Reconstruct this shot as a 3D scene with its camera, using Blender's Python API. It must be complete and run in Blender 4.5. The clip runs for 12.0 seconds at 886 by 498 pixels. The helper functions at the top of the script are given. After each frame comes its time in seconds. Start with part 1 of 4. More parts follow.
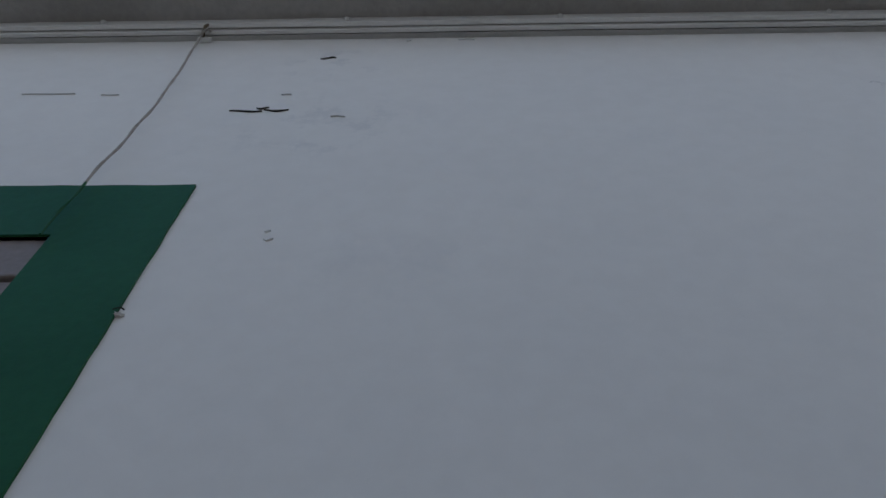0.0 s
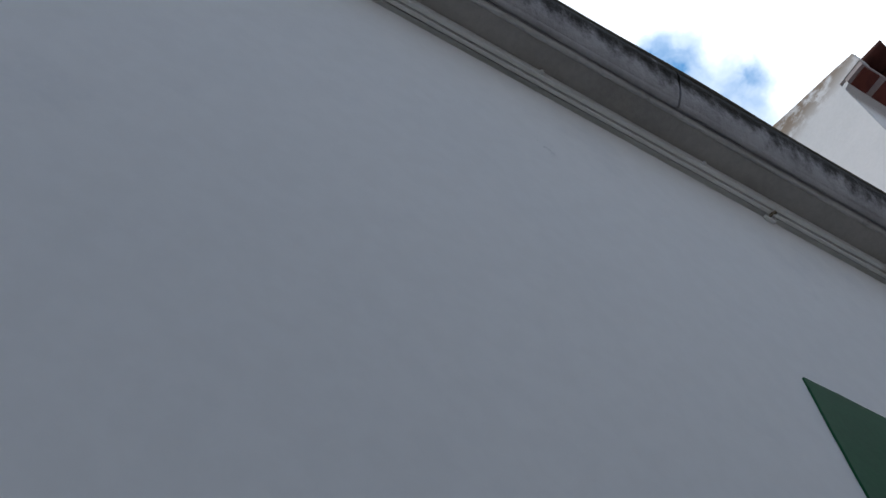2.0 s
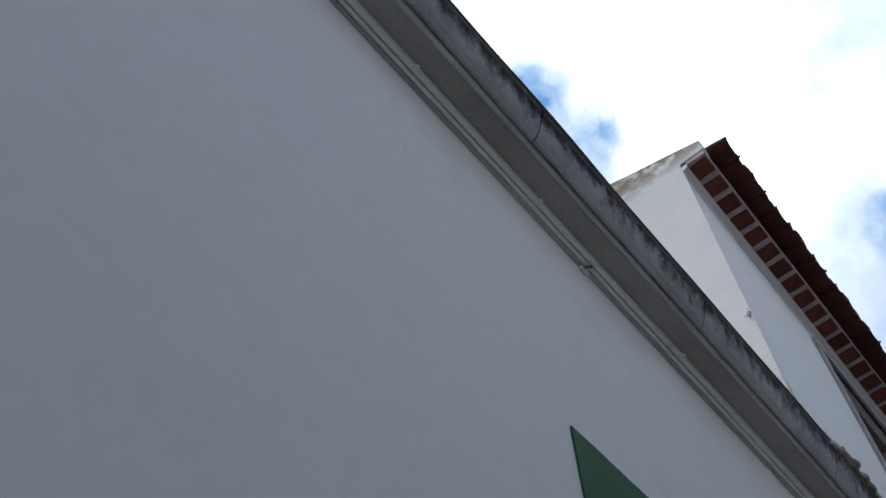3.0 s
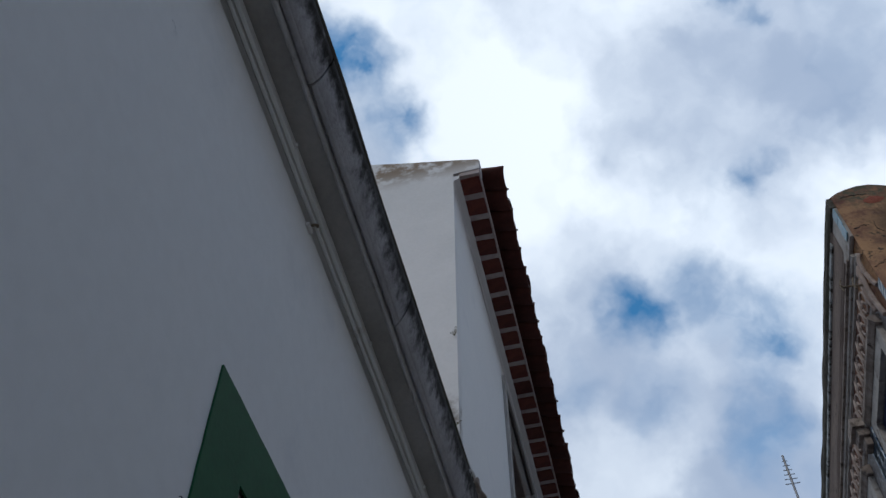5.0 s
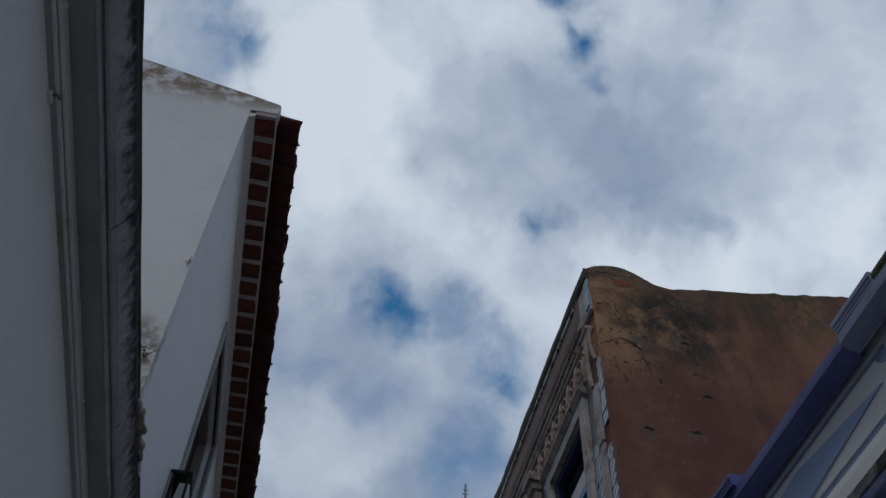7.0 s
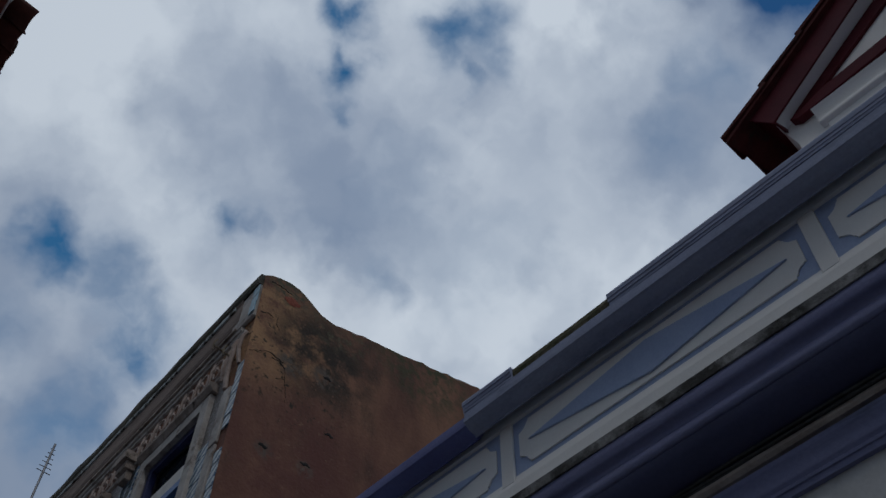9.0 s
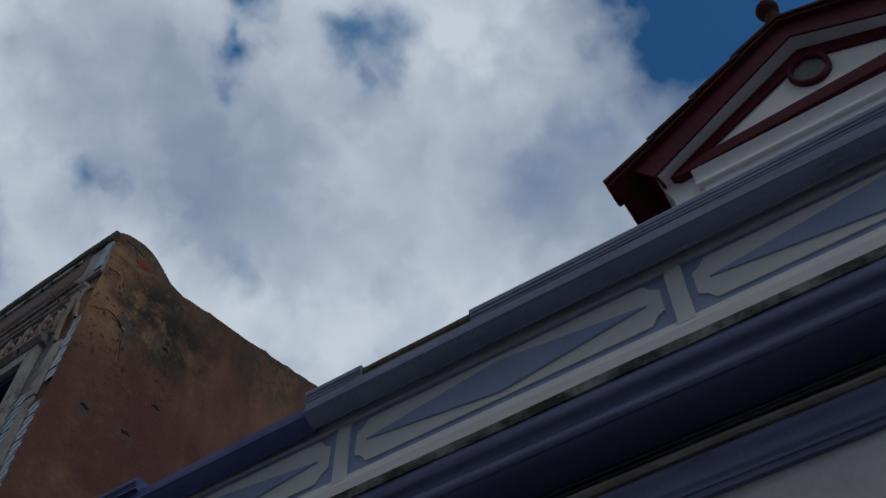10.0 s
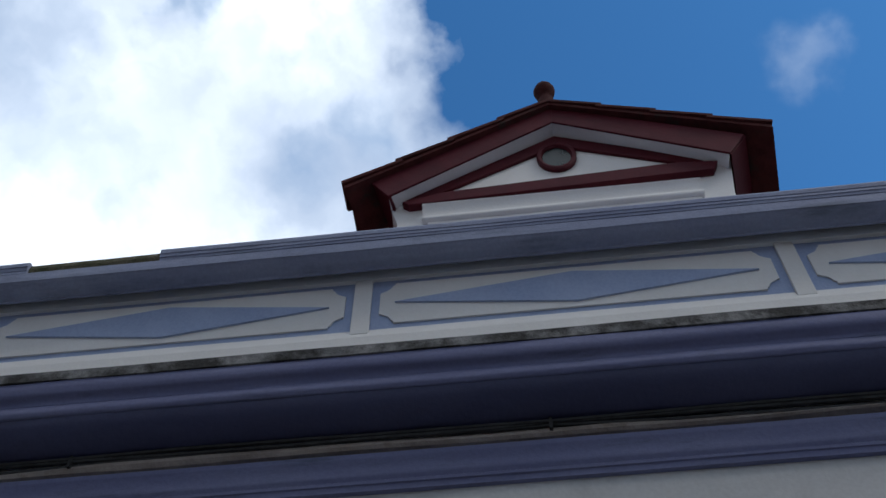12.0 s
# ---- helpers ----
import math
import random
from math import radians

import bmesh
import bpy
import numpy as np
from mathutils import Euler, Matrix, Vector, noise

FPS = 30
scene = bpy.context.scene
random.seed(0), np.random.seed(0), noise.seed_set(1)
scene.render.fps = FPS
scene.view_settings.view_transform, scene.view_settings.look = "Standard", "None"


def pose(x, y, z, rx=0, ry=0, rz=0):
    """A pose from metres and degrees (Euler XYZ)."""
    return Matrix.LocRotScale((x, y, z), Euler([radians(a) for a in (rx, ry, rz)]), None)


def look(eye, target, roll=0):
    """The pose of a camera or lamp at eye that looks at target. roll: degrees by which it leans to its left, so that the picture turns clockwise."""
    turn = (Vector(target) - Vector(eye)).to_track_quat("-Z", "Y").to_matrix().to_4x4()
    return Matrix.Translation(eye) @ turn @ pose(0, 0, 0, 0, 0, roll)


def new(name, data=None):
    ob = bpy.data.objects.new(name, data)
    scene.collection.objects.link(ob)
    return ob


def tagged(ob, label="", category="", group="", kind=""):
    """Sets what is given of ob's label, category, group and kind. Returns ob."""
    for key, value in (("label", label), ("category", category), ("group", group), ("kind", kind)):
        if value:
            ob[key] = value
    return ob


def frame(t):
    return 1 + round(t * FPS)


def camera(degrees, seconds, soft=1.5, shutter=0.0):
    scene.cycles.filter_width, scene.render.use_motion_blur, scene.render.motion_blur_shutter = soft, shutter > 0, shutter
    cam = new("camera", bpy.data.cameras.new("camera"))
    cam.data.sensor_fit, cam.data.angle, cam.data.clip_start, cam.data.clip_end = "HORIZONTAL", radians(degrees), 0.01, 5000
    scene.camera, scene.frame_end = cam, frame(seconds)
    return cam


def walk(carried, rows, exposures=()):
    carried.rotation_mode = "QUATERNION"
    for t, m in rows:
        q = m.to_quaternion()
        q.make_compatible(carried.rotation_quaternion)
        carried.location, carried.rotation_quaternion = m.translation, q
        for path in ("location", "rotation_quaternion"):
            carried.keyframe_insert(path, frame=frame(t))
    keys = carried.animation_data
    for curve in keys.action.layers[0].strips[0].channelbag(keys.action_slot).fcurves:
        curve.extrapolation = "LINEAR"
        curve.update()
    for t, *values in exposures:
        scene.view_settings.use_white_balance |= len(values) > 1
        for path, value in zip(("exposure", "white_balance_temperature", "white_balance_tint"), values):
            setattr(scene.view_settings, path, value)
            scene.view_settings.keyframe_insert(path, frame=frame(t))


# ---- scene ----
cam = camera(48.19, 12.0)
PATH = [
    (0.0, pose(0.116, -0.028, 1.543, 151.21, -2.65, 91.61)),
    (0.5, pose(0.109, -0.009, 1.538, 151.30, -1.56, 84.05)),
    (1.0, pose(0.088, -0.026, 1.573, 150.93, 0.17, 76.75)),
    (1.5, pose(0.082, -0.022, 1.587, 149.52, 1.29, 69.75)),
    (2.0, pose(0.071, 0.027, 1.574, 148.85, 1.89, 59.71)),
    (2.5, pose(0.070, 0.019, 1.578, 147.58, 2.17, 48.93)),
    (3.0, pose(0.072, 0.014, 1.577, 147.06, 1.78, 40.09)),
    (3.5, pose(0.074, 0.010, 1.566, 146.32, 2.28, 32.85)),
    (5.5, pose(0.165, 0.118, 1.615, 143.89, -0.38, 6.95)),
    (6.0, pose(0.196, 0.139, 1.627, 143.62, -0.52, 0.48)),
    (6.5, pose(0.218, 0.138, 1.648, 143.29, -0.72, -4.81)),
    (7.0, pose(0.258, 0.123, 1.648, 142.98, -1.92, -10.79)),
    (7.5, pose(0.275, 0.136, 1.643, 144.08, -1.45, -17.62)),
    (9.5, pose(0.262, 0.222, 1.619, 144.87, -0.52, -45.97)),
    (10.0, pose(0.262, 0.266, 1.616, 145.36, -0.15, -52.71)),
    (10.5, pose(0.292, 0.251, 1.628, 145.36, 0.02, -60.94)),
    (11.0, pose(0.298, 0.189, 1.600, 145.40, -0.02, -68.17)),
    (11.5, pose(0.308, 0.131, 1.578, 144.99, -0.71, -73.81)),
    (12.0, pose(0.301, 0.154, 1.562, 144.98, -0.13, -79.03)),
]
walk(cam, PATH, exposures=[
    (0.0, 0.53, 6550, 10), (2.0, 0.48, 6450, 10), (3.5, 0.36, 6350, 10), (5.5, -0.48, 6200, 10), (6.5, -0.76, 6150, 10), (7.5, -0.92, 6150, 10),
    (9.5, -1.06, 6150, 10), (10.5, -0.95, 6150, 10), (11.2, -0.42, 6200, 10), (12.0, 0.09, 6300, 10)])

# ---- world, sun ----
SUN_AZ, SUN_EL = radians(200), radians(46)   # azimuth clockwise from +y

sun_way = Vector((math.sin(SUN_AZ) * math.cos(SUN_EL), math.cos(SUN_AZ) * math.cos(SUN_EL), math.sin(SUN_EL)))


def build_world():
    world = bpy.data.worlds.new("sky")
    scene.world = world
    world.use_nodes = True
    nt = world.node_tree
    nt.nodes.clear()
    N, L = nt.nodes.new, nt.links.new

    def math_node(op, a, b=None, c=None, clamp=False):
        n = N("ShaderNodeMath")
        n.operation, n.use_clamp = op, clamp
        for i, v in enumerate((a, b, c)):
            if v is None:
                continue
            if isinstance(v, (int, float)):
                n.inputs[i].default_value = v
            else:
                L(v, n.inputs[i])
        return n.outputs[0]

    def noise_node(vec, scale, detail=6.0, rough=0.55, colour=False):
        n = N("ShaderNodeTexNoise")
        n.inputs["Scale"].default_value, n.inputs["Detail"].default_value = scale, detail
        n.inputs["Roughness"].default_value = rough
        L(vec, n.inputs["Vector"])
        return n.outputs["Color" if colour else "Fac"]

    def vmath(op, a, b):
        n = N("ShaderNodeVectorMath")
        n.operation = op
        for i, v in enumerate((a, b)):
            if isinstance(v, tuple):
                n.inputs[i].default_value = v
            else:
                L(v, n.inputs[i])
        return n.outputs["Value" if op in ("DISTANCE", "DOT_PRODUCT", "LENGTH") else "Vector"]

    def ramp(fac, lo, hi):
        n = N("ShaderNodeMapRange")
        n.interpolation_type = "SMOOTHSTEP"
        n.inputs["From Min"].default_value, n.inputs["From Max"].default_value = lo, hi
        L(fac, n.inputs["Value"])
        return n.outputs["Result"]

    sky = N("ShaderNodeTexSky")
    sky.sky_type, sky.sun_disc = "NISHITA", False
    sky.sun_elevation, sky.sun_rotation = SUN_EL, SUN_AZ
    sky.air_density, sky.dust_density, sky.ozone_density = 1.0, 0.6, 1.5
    way = N("ShaderNodeTexCoord").outputs["Generated"]
    # the cloud cover: a nearly closed layer with ragged blue gaps
    half = (0.5, 0.5, 0.5)
    coarse = vmath("MULTIPLY", vmath("SUBTRACT", noise_node(way, 6.0, 2.0, 0.5, True), half), (0.055, 0.055, 0.055))
    fine = vmath("MULTIPLY", vmath("SUBTRACT", noise_node(way, 22.0, 4.0, 0.5, True), half), (0.075, 0.075, 0.075))
    bent = vmath("ADD", way, vmath("ADD", coarse, fine))
    wide = small = None
    for x, y, z, r, deep in GAPS:
        big = r > 0.1
        near = math_node("MULTIPLY", ramp(vmath("DISTANCE", bent, (x, y, z)), r * (1.25 if big else 2.1), r * (0.68 if big else 0.0)), deep)
        if big:
            wide = near if wide is None else math_node("MAXIMUM", wide, near)
        else:
            small = near if small is None else math_node("MAXIMUM", small, near)
    shred = ramp(noise_node(bent, 12.0, 4.0, 0.5), 0.26, 0.70)
    veil = math_node("MULTIPLY", ramp(noise_node(bent, 5.5, 4.0, 0.5), 0.50, 0.70), 0.22)
    tear = math_node("MULTIPLY_ADD", shred, 1.0, 0.4)
    ease = math_node("MULTIPLY_ADD", shred, 0.45, 0.75)
    wide = math_node("MULTIPLY", wide, ease, clamp=True)
    # one thin wisp in the clear blue
    wisp = math_node("MULTIPLY", ramp(vmath("DISTANCE", bent, WISP), 0.045, 0.005), math_node("MULTIPLY", shred, 0.22))
    wide = math_node("SUBTRACT", wide, wisp, clamp=True)
    small = math_node("MAXIMUM", math_node("MULTIPLY", small, tear, clamp=True), veil, clamp=True)
    billow = math_node("ADD", math_node("MULTIPLY", noise_node(bent, 3.6, 3.0, 0.5), 0.82), math_node("MULTIPLY", noise_node(bent, 13.0, 4.0, 0.5), 0.18))
    light = ramp(billow, 0.34, 0.66)
    for bx, by, bz, near, far, much in BRIGHT:
        light = math_node("MULTIPLY_ADD", ramp(vmath("DISTANCE", bent, (bx, by, bz)), far, near), much, light, clamp=True)
    tone = N("ShaderNodeMix")
    tone.data_type = "RGBA"
    tone.inputs["A"].default_value = (4.7, 5.75, 7.5, 1)
    tone.inputs["B"].default_value = (11.4, 12.3, 13.2, 1)
    L(light, tone.inputs["Factor"])
    # clouds are brightest towards one side; unseen sky opposite is dimmed to darken walls
    toward = vmath("DOT_PRODUCT", way, (0.45, 0.39, 0.803))
    glow = N("ShaderNodeMapRange")
    glow.interpolation_type = "SMOOTHSTEP"
    for key, v in (("From Min", 0.1), ("From Max", 1.0), ("To Min", 0.40), ("To Max", 1.0)):
        glow.inputs[key].default_value = v
    L(toward, glow.inputs["Value"])
    lit = vmath("SCALE", tone.outputs["Result"], (0, 0, 0))
    L(glow.outputs["Result"], lit.node.inputs["Scale"])
    def tinted(rgb):
        n = N("ShaderNodeMix")
        n.data_type, n.blend_type = "RGBA", "MULTIPLY"
        n.inputs["Factor"].default_value = 1.0
        n.inputs["B"].default_value = (*rgb, 1)
        L(sky.outputs["Color"], n.inputs["A"])
        return n.outputs["Result"]

    def over(fac, under, top):
        n = N("ShaderNodeMix")
        n.data_type = "RGBA"
        L(fac, n.inputs["Factor"])
        L(under, n.inputs["A"])
        L(top, n.inputs["B"])
        return n.outputs["Result"]

    hazy = over(small, lit, tinted((0.78, 1.85, 2.15)))        # thin haze over blue in the small gaps
    whole = over(wide, hazy, tinted((0.45, 1.05, 1.46)))     # clear blue
    back = N("ShaderNodeBackground")
    back.inputs["Strength"].default_value = 0.1
    L(whole, back.inputs["Color"])
    L(back.outputs[0], N("ShaderNodeOutputWorld").inputs["Surface"])


GAPS = [
    (0.365, -0.162, 0.917, 0.268, 1.70),
    (0.464, -0.316, 0.827, 0.257, 1.70),
    (0.597, -0.268, 0.756, 0.171, 1.70),
    (0.437, -0.487, 0.756, 0.297, 1.70),
    (0.448, 0.172, 0.877, 0.023, 0.40),
    (0.149, 0.352, 0.924, 0.021, 0.86),
    (0.179, 0.389, 0.904, 0.018, 0.86),
    (0.199, 0.419, 0.886, 0.013, 0.57),
    (0.250, 0.297, 0.922, 0.033, 0.72),
    (0.279, 0.327, 0.903, 0.014, 0.57),
    (0.188, 0.554, 0.811, 0.017, 0.63),
    (0.051, 0.650, 0.758, 0.029, 0.86),
    (0.018, 0.649, 0.760, 0.014, 0.52),
    (0.133, 0.656, 0.743, 0.024, 0.75),
    (0.156, 0.679, 0.718, 0.027, 0.86),
    (0.152, 0.710, 0.687, 0.022, 0.57),
    (0.142, 0.740, 0.658, 0.030, 0.60),
    (-0.161, 0.449, 0.879, 0.027, 0.98),
    (-0.168, 0.469, 0.867, 0.014, 0.57),
    (0.329, 0.508, 0.796, 0.022, 0.34),
    (-0.018, 0.705, 0.709, 0.021, 0.34),
    (0.047, 0.712, 0.701, 0.024, 0.40),
    (-0.185, 0.396, 0.899, 0.032, 0.98),
    (-0.152, 0.449, 0.880, 0.021, 1.03),
    (-0.169, 0.422, 0.891, 0.021, 0.69),
    (0.106, 0.642, 0.759, 0.030, 0.55),
    (0.151, 0.662, 0.734, 0.036, 0.75),
    (0.152, 0.690, 0.708, 0.023, 0.46),
    (0.457, 0.231, 0.859, 0.023, 0.40),
]
WISP = (0.440, -0.259, 0.860)
# brighter towers of cloud
BRIGHT = [
    (0.420, 0.398, 0.815, 0.034, 0.188, 0.60),
    (0.364, 0.228, 0.903, 0.017, 0.114, 0.40),
    (-0.047, 0.536, 0.843, 0.011, 0.125, 0.35),
    (-0.077, 0.468, 0.880, 0.017, 0.114, 0.40),
    (0.009, 0.758, 0.652, 0.011, 0.086, 0.50),
]
build_world()
sun_data = bpy.data.lights.new("sun", "SUN")
sun_data.energy, sun_data.angle, sun_data.color = 0.85, radians(14), (1.0, 0.95, 0.88)
sun = new("sun", sun_data)
sun.matrix_world = look(sun_way * 60, (0, 0, 0))


# ---- materials ----
def surface(name, c1, c2, scale=2.0, rough=0.75, bump=0.15, grain=90.0, stain=None, stain_scale=3.0, stain_edge=(0.55, 0.7), stretch=(1, 1, 1), metal=0.0, vary=0.0, spec=0.4, fade=None, rise=None, patches=()):
    """Two tones of large noise, a fine grain, relief, and stains with a shape of their own. fade: (z0, z1) by which stains thin out downwards; rise: (z0, z1) between which ragged stains close up."""
    m = bpy.data.materials.new(name)
    m.use_nodes = True
    nt = m.node_tree
    N, L = nt.nodes.new, nt.links.new
    b = nt.nodes["Principled BSDF"]
    b.inputs["Roughness"].default_value, b.inputs["Metallic"].default_value = rough, metal
    b.inputs["Specular IOR Level"].default_value = spec
    at = N("ShaderNodeTexCoord").outputs["Object"]
    mapping = N("ShaderNodeMapping")
    mapping.inputs["Scale"].default_value = stretch
    L(at, mapping.inputs["Vector"])
    at2 = mapping.outputs[0]

    def noise_node(vec, s, detail=5.0, r=0.6):
        n = N("ShaderNodeTexNoise")
        n.inputs["Scale"].default_value, n.inputs["Detail"].default_value, n.inputs["Roughness"].default_value = s, detail, r
        L(vec, n.inputs["Vector"])
        return n.outputs["Fac"]

    def step(fac, lo, hi):
        n = N("ShaderNodeMapRange")
        n.interpolation_type = "SMOOTHSTEP"
        n.inputs["From Min"].default_value, n.inputs["From Max"].default_value = lo, hi
        L(fac, n.inputs["Value"])
        return n.outputs["Result"]

    def mix(fac, a, c, kind="MIX"):
        n = N("ShaderNodeMix")
        n.data_type, n.blend_type = "RGBA", kind
        if isinstance(fac, float):
            n.inputs["Factor"].default_value = fac
        else:
            L(fac, n.inputs["Factor"])
        for key, v in (("A", a), ("B", c)):
            if isinstance(v, tuple):
                n.inputs[key].default_value = (*v, 1)
            else:
                L(v, n.inputs[key])
        return n.outputs["Result"]

    def times(a, v):
        n = N("ShaderNodeMath")
        n.operation = "MULTIPLY"
        L(a, n.inputs[0])
        if isinstance(v, float):
            n.inputs[1].default_value = v
        else:
            L(v, n.inputs[1])
        return n.outputs[0]

    colour = mix(step(noise_node(at2, scale), 0.3, 0.7), c1, c2)
    fine = noise_node(at, grain, 3.0)
    colour = mix(0.18, colour, mix(step(fine, 0.3, 0.7), (0.35, 0.35, 0.35), (0.65, 0.65, 0.65)), "OVERLAY")
    if stain:
        raw = noise_node(at2, stain_scale, 8.0, 0.68)
        if rise:
            axes = N("ShaderNodeSeparateXYZ")
            L(at, axes.inputs[0])
            lift = N("ShaderNodeMapRange")
            for key, v in (("From Min", rise[0]), ("From Max", rise[1]), ("To Min", -0.22), ("To Max", 0.30)):
                lift.inputs[key].default_value = v
            L(axes.outputs["Z"], lift.inputs["Value"])
            total = N("ShaderNodeMath")
            L(raw, total.inputs[0])
            L(lift.outputs["Result"], total.inputs[1])
            raw = total.outputs[0]
        patch = step(raw, *stain_edge)
        if fade:
            split = N("ShaderNodeSeparateXYZ")
            L(at, split.inputs[0])
            patch = times(patch, step(split.outputs["Z"], *fade))
        colour = mix(patch, colour, stain)
    for tint, size, edge, centre, radius in patches:
        far = N("ShaderNodeVectorMath")
        far.operation = "DISTANCE"
        L(at, far.inputs[0])
        far.inputs[1].default_value = centre
        colour = mix(times(step(noise_node(at, size, 8.0, 0.65), *edge), step(far.outputs["Value"], radius, radius * 0.35)), colour, tint)
    if vary:
        info = N("ShaderNodeObjectInfo").outputs["Random"]
        hsv = N("ShaderNodeHueSaturation")
        r = N("ShaderNodeMapRange")
        r.inputs["To Min"].default_value, r.inputs["To Max"].default_value = 1 - vary, 1 + vary
        L(info, r.inputs["Value"])
        L(r.outputs["Result"], hsv.inputs["Value"])
        L(colour, hsv.inputs["Color"])
        colour = hsv.outputs["Color"]
    L(colour, b.inputs["Base Color"])
    bn = N("ShaderNodeBump")
    bn.inputs["Strength"].default_value, bn.inputs["Distance"].default_value = bump, 0.01
    mixh = N("ShaderNodeMath")
    mixh.operation = "ADD"
    L(fine, mixh.inputs[0])
    L(times(noise_node(at, grain * 0.12, 4.0), 2.0), mixh.inputs[1])
    L(mixh.outputs[0], bn.inputs["Height"])
    L(bn.outputs[0], b.inputs["Normal"])
    return m


M_WHITE = surface("white_limewash", (0.785, 0.78, 0.77), (0.82, 0.81, 0.795), 1.1, 0.85, 0.02, 22, (0.72, 0.72, 0.72), 2.2, (0.55, 0.8), patches=(((0.71, 0.71, 0.71), 13.0, (0.50, 0.66), (-0.6, -0.38, 3.36), 0.24), ((0.71, 0.71, 0.71), 16.0, (0.52, 0.66), (-0.6, -0.40, 3.74), 0.15), ((0.52, 0.52, 0.52), 20.0, (0.55, 0.66), (-0.6, 0.735, 3.585), 0.07)))
M_FAINT = surface("faint_grey_mark", (0.64, 0.64, 0.64), (0.74, 0.74, 0.74), 9.0, 0.9, 0.02, 60)
M_WHITE_OLD = surface("stained_limewash", (0.72, 0.72, 0.70), (0.80, 0.79, 0.77), 1.6, 0.85, 0.2, 60, (0.42, 0.36, 0.29), 4.0, (0.60, 0.78))
M_GABLE = surface("weathered_gable_plaster", (0.72, 0.72, 0.71), (0.80, 0.79, 0.78), 1.6, 0.85, 0.05, 40, (0.29, 0.225, 0.165), 7.0, (0.38, 0.56), fade=(7.76, 8.06), patches=(((0.30, 0.27, 0.24), 9.0, (0.40, 0.62), (-0.73, 3.83, 5.35), 0.30), ((0.36, 0.33, 0.29), 16.0, (0.45, 0.6), (-0.70, 3.83, 4.95), 0.35)))
M_SOFFIT = surface("grey_soffit", (0.33, 0.313, 0.296), (0.43, 0.41, 0.392), 2.5, 0.85, 0.2, 60)
M_CORNICE = surface("mould_stained_cornice", (0.35, 0.337, 0.347), (0.48, 0.465, 0.475), 3.0, 0.9, 0.5, 50, (0.030, 0.028, 0.025), 14.0, (0.38, 0.78), (1.0, 1.5, 1.0), rise=(4.008, 4.115))
M_LIP = surface("pale_drip_edge", (0.44, 0.43, 0.42), (0.56, 0.55, 0.54), 6.0, 0.9, 0.3, 50, (0.22, 0.20, 0.18), 9.0, (0.55, 0.72))
M_GREEN = surface("green_paint", (0.010, 0.080, 0.031), (0.015, 0.098, 0.040), 3.0, 0.6, 0.06, 60, spec=0.15)
M_SHUTTER = surface("grey_brown_shutter", (0.23, 0.19, 0.175), (0.30, 0.25, 0.23), 8.0, 0.6, 0.1, 80)
M_DARK = surface("dark_gap", (0.02, 0.018, 0.016), (0.035, 0.03, 0.026), 8.0, 0.9, 0.1, 80)
M_ROPE = surface("old_rope", (0.33, 0.30, 0.27), (0.46, 0.43, 0.39), 60.0, 0.95, 0.5, 300)
M_RUST = surface("rusty_iron", (0.13, 0.10, 0.07), (0.27, 0.22, 0.15), 30.0, 0.75, 0.3, 200, metal=0.2)
M_BRICK = surface("red_brick", (0.095, 0.026, 0.020), (0.155, 0.042, 0.030), 12.0, 0.85, 0.3, 120, (0.08, 0.03, 0.02), 9.0, (0.55, 0.75), vary=0.3)
M_BARE = surface("bare_red_masonry", (0.22, 0.06, 0.035), (0.32, 0.10, 0.06), 14.0, 0.9, 0.6, 60)
M_MORTAR = surface("pale_mortar", (0.36, 0.30, 0.285), (0.47, 0.41, 0.39), 10.0, 0.9, 0.3, 120)
M_TILE = surface("clay_tile", (0.07, 0.020, 0.015), (0.115, 0.033, 0.024), 9.0, 0.85, 0.3, 100, (0.07, 0.045, 0.03), 7.0, (0.5, 0.72), vary=0.25)
M_OCHRE = surface("ochre_render", (0.150, 0.068, 0.048), (0.275, 0.140, 0.085), 1.3, 0.9, 0.8, 26, (0.075, 0.050, 0.037), 2.2, (0.48, 0.74), (1.6, 1.6, 0.6), patches=(
    ((0.15, 0.062, 0.048), 1.8, (0.36, 0.66), (3.7, 5.93, 6.9), 1.9),
    ((0.43, 0.245, 0.125), 6.0, (0.32, 0.58), (2.92, 5.93, 8.95), 0.95),
    ((0.050, 0.037, 0.027), 4.0, (0.36, 0.58), (3.55, 5.93, 8.95), 0.85),
    ((0.13, 0.105, 0.083), 9.0, (0.42, 0.58), (3.20, 5.93, 8.60), 0.20),
    ((0.13, 0.105, 0.083), 9.0, (0.42, 0.58), (3.60, 5.93, 8.68), 0.20),
    ((0.135, 0.098, 0.078), 14.0, (0.40, 0.58), (3.11, 5.93, 7.47), 0.13),
    ((0.16, 0.12, 0.095), 14.0, (0.40, 0.58), (3.54, 5.93, 7.50), 0.12),
    ((0.10, 0.095, 0.060), 14.0, (0.40, 0.58), (3.05, 5.93, 9.66), 0.40),
    ((0.045, 0.036, 0.026), 12.0, (0.54, 0.66), (3.2, 5.93, 8.6), 1.1),
    ((0.27, 0.155, 0.095), 16.0, (0.58, 0.72), (3.3, 5.93, 8.3), 1.6),
    ((0.12, 0.105, 0.062), 12.0, (0.46, 0.64), (3.7, 5.93, 9.5), 0.5),
    ((0.085, 0.08, 0.042), 10.0, (0.38, 0.62), (4.8, 5.93, 9.8), 0.95)))
